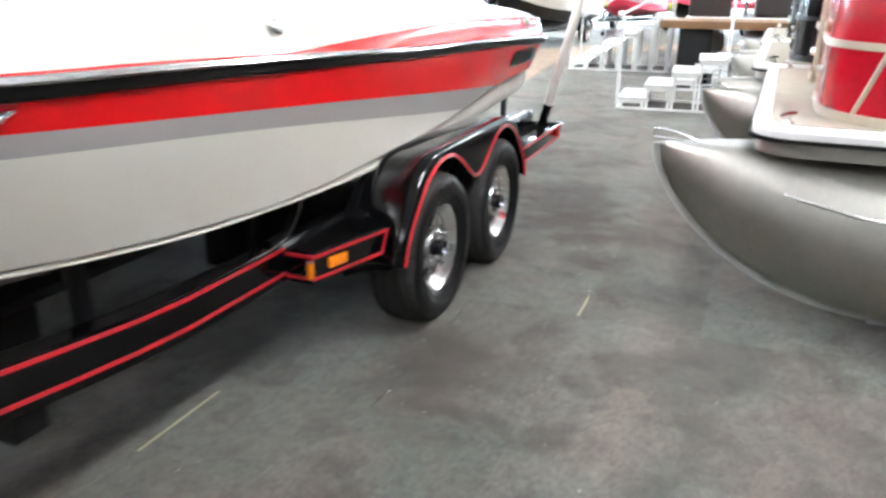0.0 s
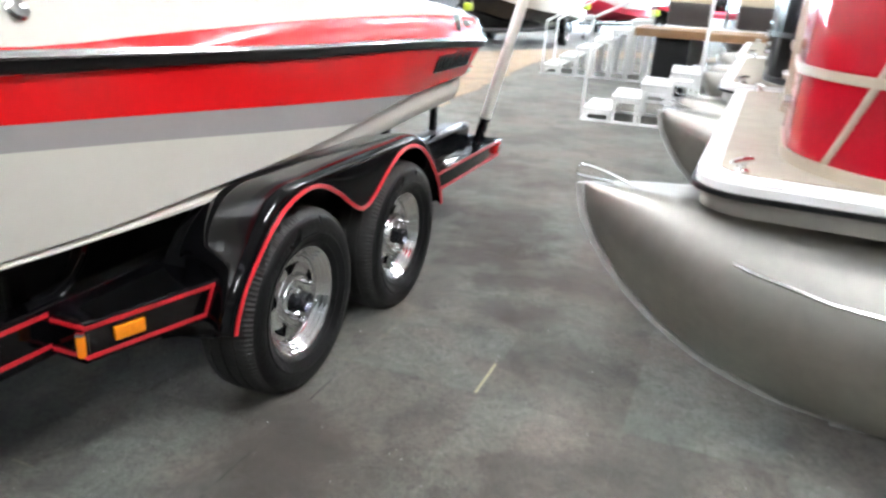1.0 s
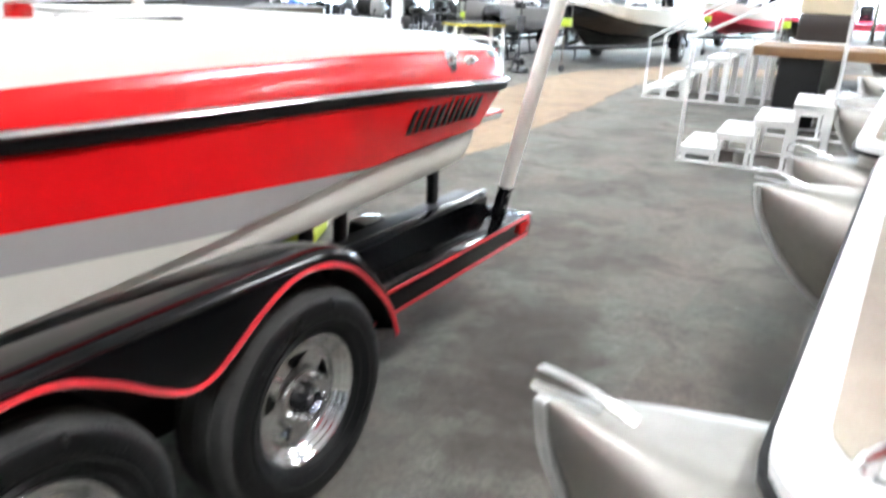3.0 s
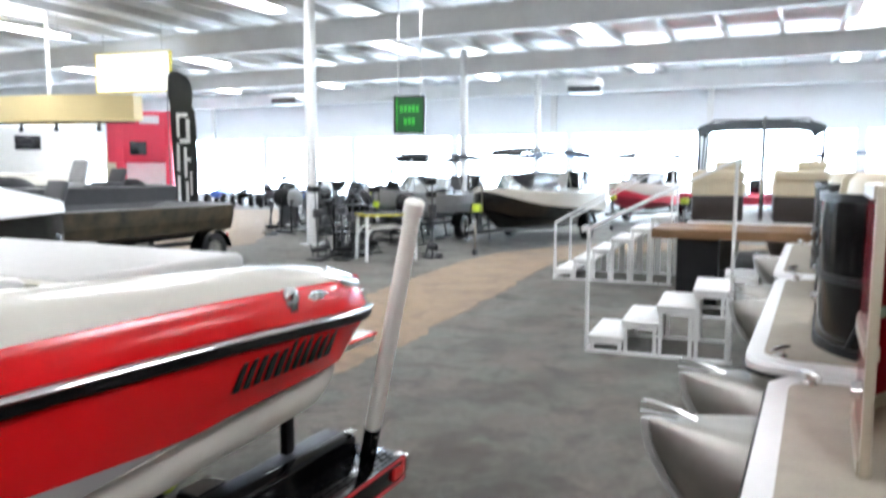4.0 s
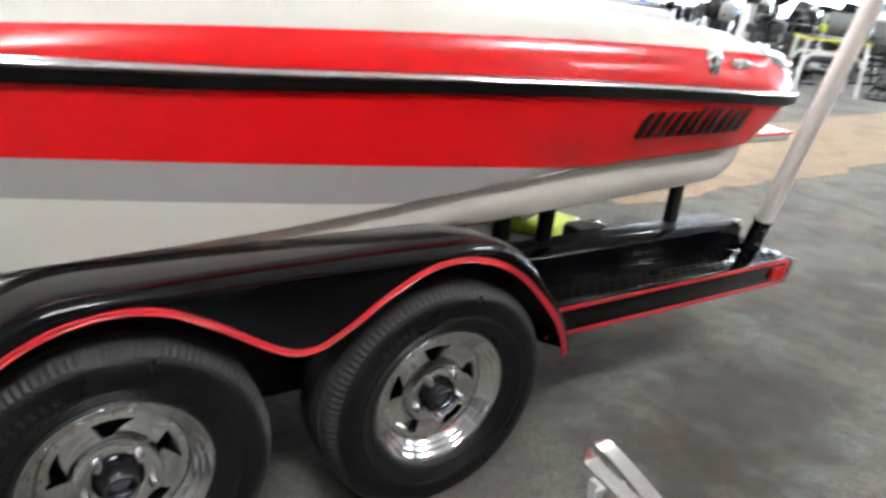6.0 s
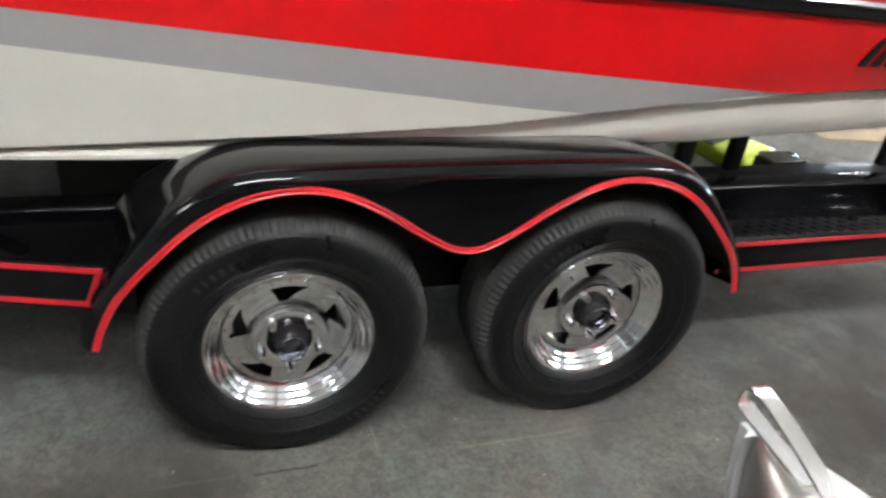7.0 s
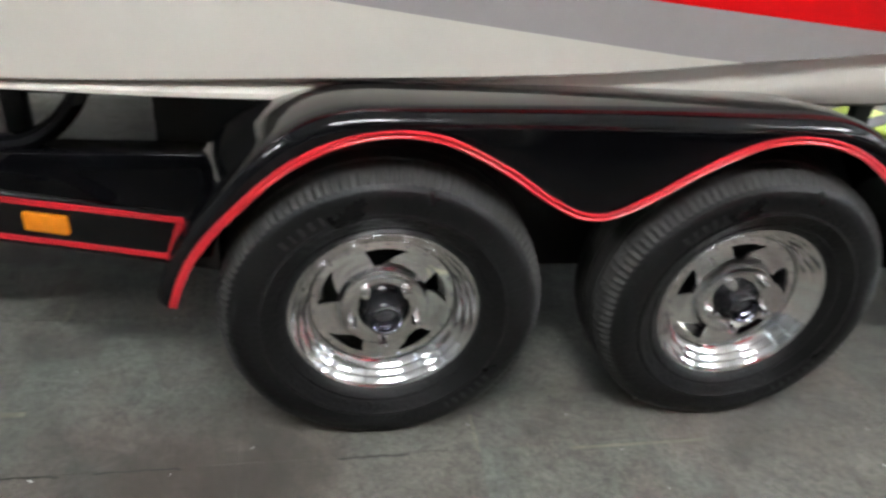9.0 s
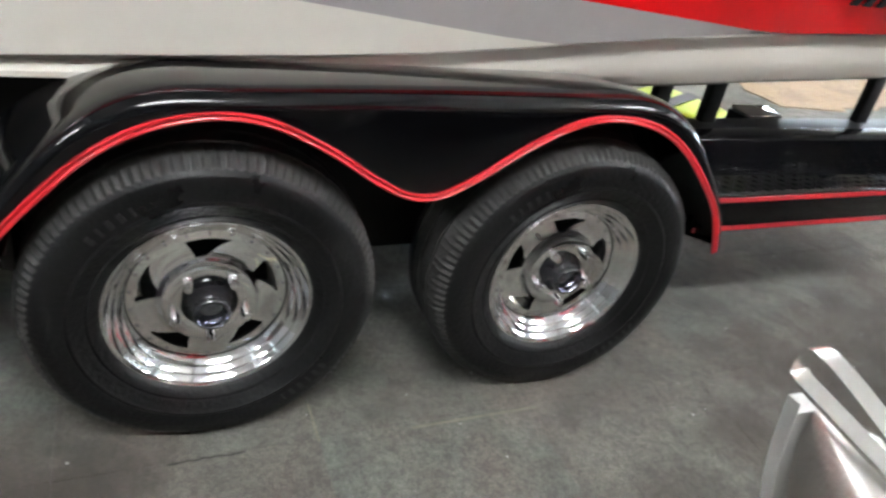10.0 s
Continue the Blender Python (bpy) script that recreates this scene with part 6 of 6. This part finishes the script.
def covered_boat(x, y, z, turn, mat, label, size=1.0):
    ob = thing("stored_boat", x, y, z, turn, label=label, category="boat", group="boats stored on the mezzanine")
    bm = bmesh.new()
    rows = []
    for u in (0, 0.05, 0.2, 0.45, 0.8, 1.0):
        w = 0.75 * min(1, (u / 0.4) ** 0.5 if u else 0.03)
        rows.append([(w * a * size, (u - 0.5) * 3.6 * size, h * size) for a, h in ((-0.3, 0.05), (-0.85, 0.25), (-1.0, 0.55), (-0.7, 0.68), (0, 0.78), (0.7, 0.68), (1.0, 0.55), (0.85, 0.25), (0.3, 0.05))])
    grid_faces(bm, rows, closed=True, cap=True)
    part("hull", bm, mat, ob, smooth=50)
    part("rim", tube([(-0.76 * size, 1.75 * size, 0.56 * size), (-0.75 * size, 0, 0.57 * size), (0, -1.8 * size, 0.6 * size), (0.75 * size, 0, 0.57 * size), (0.76 * size, 1.75 * size, 0.56 * size)], 0.03, 6), WHITE_PAINT, ob)
    part("cradle", box(-0.5 * size, 0.5 * size, -0.9 * size, 0.9 * size, 0.0, 0.09, 0.01), DARK_GREY, ob)
    return ob


kinds = ((DARK_GREY, "dark grey"), (SIGN_RED, "red"), (BLACK_SATIN, "black"), (WHITE_PAINT, "white"), (CAMO, "camouflage"), (MID_GREY, "grey"), (SIGN_BLUE, "blue"), (DARK_CLOTH, "dark covered"))
for i in range(16):
    mat, word = kinds[(i * 3) % 8]
    covered_boat(-22.4 - 0.35 * (i % 3), -0.6 + 0.98 * i, 2.64, 75 + 17 * (i % 4), mat, word + " dinghy stored on the mezzanine", 0.62 + 0.1 * (i % 3))

for i, (gx, gy, mat, lab) in enumerate(((-14.5, 9.6, DARK_GREY, "dark boat motor group under a cover"), (-16.2, 8.0, BLACK_SATIN, "black covered boat on the hall carpet"), (-17.0, 11.2, GEL_WHITE, "white covered boat on the hall carpet"), (-13.8, 6.2, GEL_WHITE, "white small boat behind the column"))):
    covered_boat(gx, gy, 0.62, 60 + 40 * i, mat, lab, 1.25)
    st = thing("boat_cradle", gx, gy, 0, 60 + 40 * i, label="black steel boat cradle on the carpet", category="cradle", group="boat cradles")
    for sx in (-0.5, 0.5):
        for sy in (-0.9, 0.9):
            part("leg", box(sx - 0.04, sx + 0.04, sy - 0.04, sy + 0.04, 0, 0.55), BLACK_SATIN, st)
    part("frame", box(-0.56, 0.56, -1.0, 1.0, 0.55, 0.618, 0.01), BLACK_SATIN, st)

flag = thing("flag", -14.0, 5.55, 2.0, 80, label="red and white striped cloth flag hanging upright", category="flag")
for k in range(9):
    bm = bmesh.new()
    grid_faces(bm, [[(-0.24 + 0.06 * j, 0.02 * math.sin(j * 1.3), z) for j in range(9)] for z in (0.1 * k, 0.1 * k + 0.1)])
    bmesh.ops.solidify(bm, geom=bm.faces[:], thickness=0.004)
    part("stripe", bm, SIGN_RED if k % 2 == 0 else WHITE_PAINT, flag, smooth=60)
part("pole", tube([(-0.26, 0, -2.0), (-0.26, 0, 1.2)], 0.015, 8), STEEL, flag)


def unit_heater(x, y):
    ob = thing("unit_heater", x, y, 4.35, 10, label="dark grey unit heater hung from the roof", category="heater", group="unit heaters")
    part("case", box(-0.55, 0.55, -0.35, 0.35, 0, 0.22, 0.02), DARK_GREY, ob)
    part("top_case", box(-0.6, 0.6, -0.4, 0.4, 0.222, 0.42, 0.02), WHITE_PAINT, ob)
    for s in (-0.45, 0.45):
        part("hanger", tube([(s, 0, 0.42), (s, 0, 1.36)], 0.012, 6), STEEL, ob)
    return ob


unit_heater(-5.3, 25.0)
unit_heater(-17.5, 24.5)

# ---------------------------------------------------------------- small things near the trailer
tube_float = thing("water_float", -1.8, 2.66, 0, 25, label="yellow-green folded inflatable float on the carpet", category="float")
part("float_body", box(-0.24, 0.24, -0.17, 0.17, 0.0, 0.1, 0.04, segments=4), NEON, tube_float)
part("float_strap", box(-0.04, 0.04, -0.172, 0.172, 0.1, 0.105), BLACK_SATIN, tube_float)
part("float_tag", box(0.1, 0.22, 0.172, 0.26, 0.0, 0.06, 0.01), WHITE_PAINT, tube_float)

SCUFF = material("carpet_scuff", (0.2, 0.19, 0.145), 0.9, vary=0.45, scale=40)
FRAY = material("frayed_backing", (0.03, 0.028, 0.025), 0.9, vary=0.4, scale=60)
tape = finish("tape_scrap", box(0.606, 0.617, 0.23, 0.48, 0.008, 0.0095), material("old_tape", (0.4, 0.37, 0.22), 0.6, vary=0.2, scale=30))
tagged(tape, "pale yellow strip of old tape on the carpet", "tape")
tape2 = finish("tape_scrap", box(-0.515, -0.503, -1.42, -1.0, 0.008, 0.0095), tape.data.materials[0])
tagged(tape2, "pale yellow strip of old tape on the carpet", "tape")
for sx0, sx1, sy0, sy1, turn, what in ((-0.03, 0.09, 0.222, 0.228, 0, "thin pale scratch on the carpet"), (0.093, 0.1, 0.45, 0.79, 0, "thin tan scratch on the carpet"), (-0.115, -0.1, -0.87, -0.81, 0, "small pale scuff on the carpet"), (-0.54, -0.45, -0.815, -0.809, 8, "thin pale scratch on the carpet")):
    scuff = finish("scuff", box(sx0, sx1, sy0, sy1, 0.008, 0.0092), SCUFF)
    tagged(scuff, what, "scuff")
fray_rng = random.Random(21)
for y0, y1 in ((-0.84, -0.69), (-0.62, -0.44), (-0.1, 0.06)):
    bm = bmesh.new()
    rows = []
    for y in np.linspace(y0, y1, 16):
        lift = 0.004 * math.sin((y - y0) / (y1 - y0) * math.pi) * fray_rng.uniform(0.4, 1.2)
        x = 0.0845 + fray_rng.uniform(-0.0025, 0.0025)
        rows.append([(x - 0.003, y, 0.0082), (x - 0.001, y, 0.0085 + lift), (x + 0.0025, y, 0.0088 + 1.4 * lift), (x + 0.003, y, 0.0082 + lift)])
    grid_faces(bm, rows, closed=True, cap=True)
    tagged(finish("frayed_edge", bm, FRAY, smooth=0), "dark frayed carpet edge curling up at a seam", "carpet edge", "frayed carpet edges")
bm = bmesh.new()
r = random.Random(9)
for k in range(300):
    x, y, a, s = r.uniform(-0.6, 2.0), r.uniform(-2.4, 5.5), r.uniform(0, 180), r.uniform(0.0008, 0.0026) if k > 12 else r.uniform(0.002, 0.0042)
    m = pose(x, y, 0.0095, r.uniform(-20, 20), 0, a)
    bmesh.ops.create_cube(bm, size=1, matrix=m @ Matrix.Diagonal((s * r.uniform(0.6, 2.5), s * 0.7, 0.002, 1)))
tagged(finish("lint", bm, WHITE_ROUGH, smooth=0), "scattered pale lint and crumbs on the carpet", "lint", kind="stuff")

# ---------------------------------------------------------------- carpet tiles nearest the camera
TILE = 0.545
tile_bm = bmesh.new()
h = TILE / 2 - 0.0002
lo = [tile_bm.verts.new((sx * h, sy * h, 0)) for sx, sy in ((-1, -1), (1, -1), (1, 1), (-1, 1))]
mi = [tile_bm.verts.new((sx * h, sy * h, 0.0072)) for sx, sy in ((-1, -1), (1, -1), (1, 1), (-1, 1))]
hi = [tile_bm.verts.new((sx * (h - 0.001), sy * (h - 0.001), 0.008)) for sx, sy in ((-1, -1), (1, -1), (1, 1), (-1, 1))]
tile_bm.faces.new(hi)
for i in range(4):
    k = (i + 1) % 4
    tile_bm.faces.new((lo[i], lo[k], mi[k], mi[i]))
    tile_bm.faces.new((mi[i], mi[k], hi[k], hi[i]))
tile_mesh = bpy.data.meshes.new("carpet_tile")
tile_bm.to_mesh(tile_mesh)
tile_bm.free()
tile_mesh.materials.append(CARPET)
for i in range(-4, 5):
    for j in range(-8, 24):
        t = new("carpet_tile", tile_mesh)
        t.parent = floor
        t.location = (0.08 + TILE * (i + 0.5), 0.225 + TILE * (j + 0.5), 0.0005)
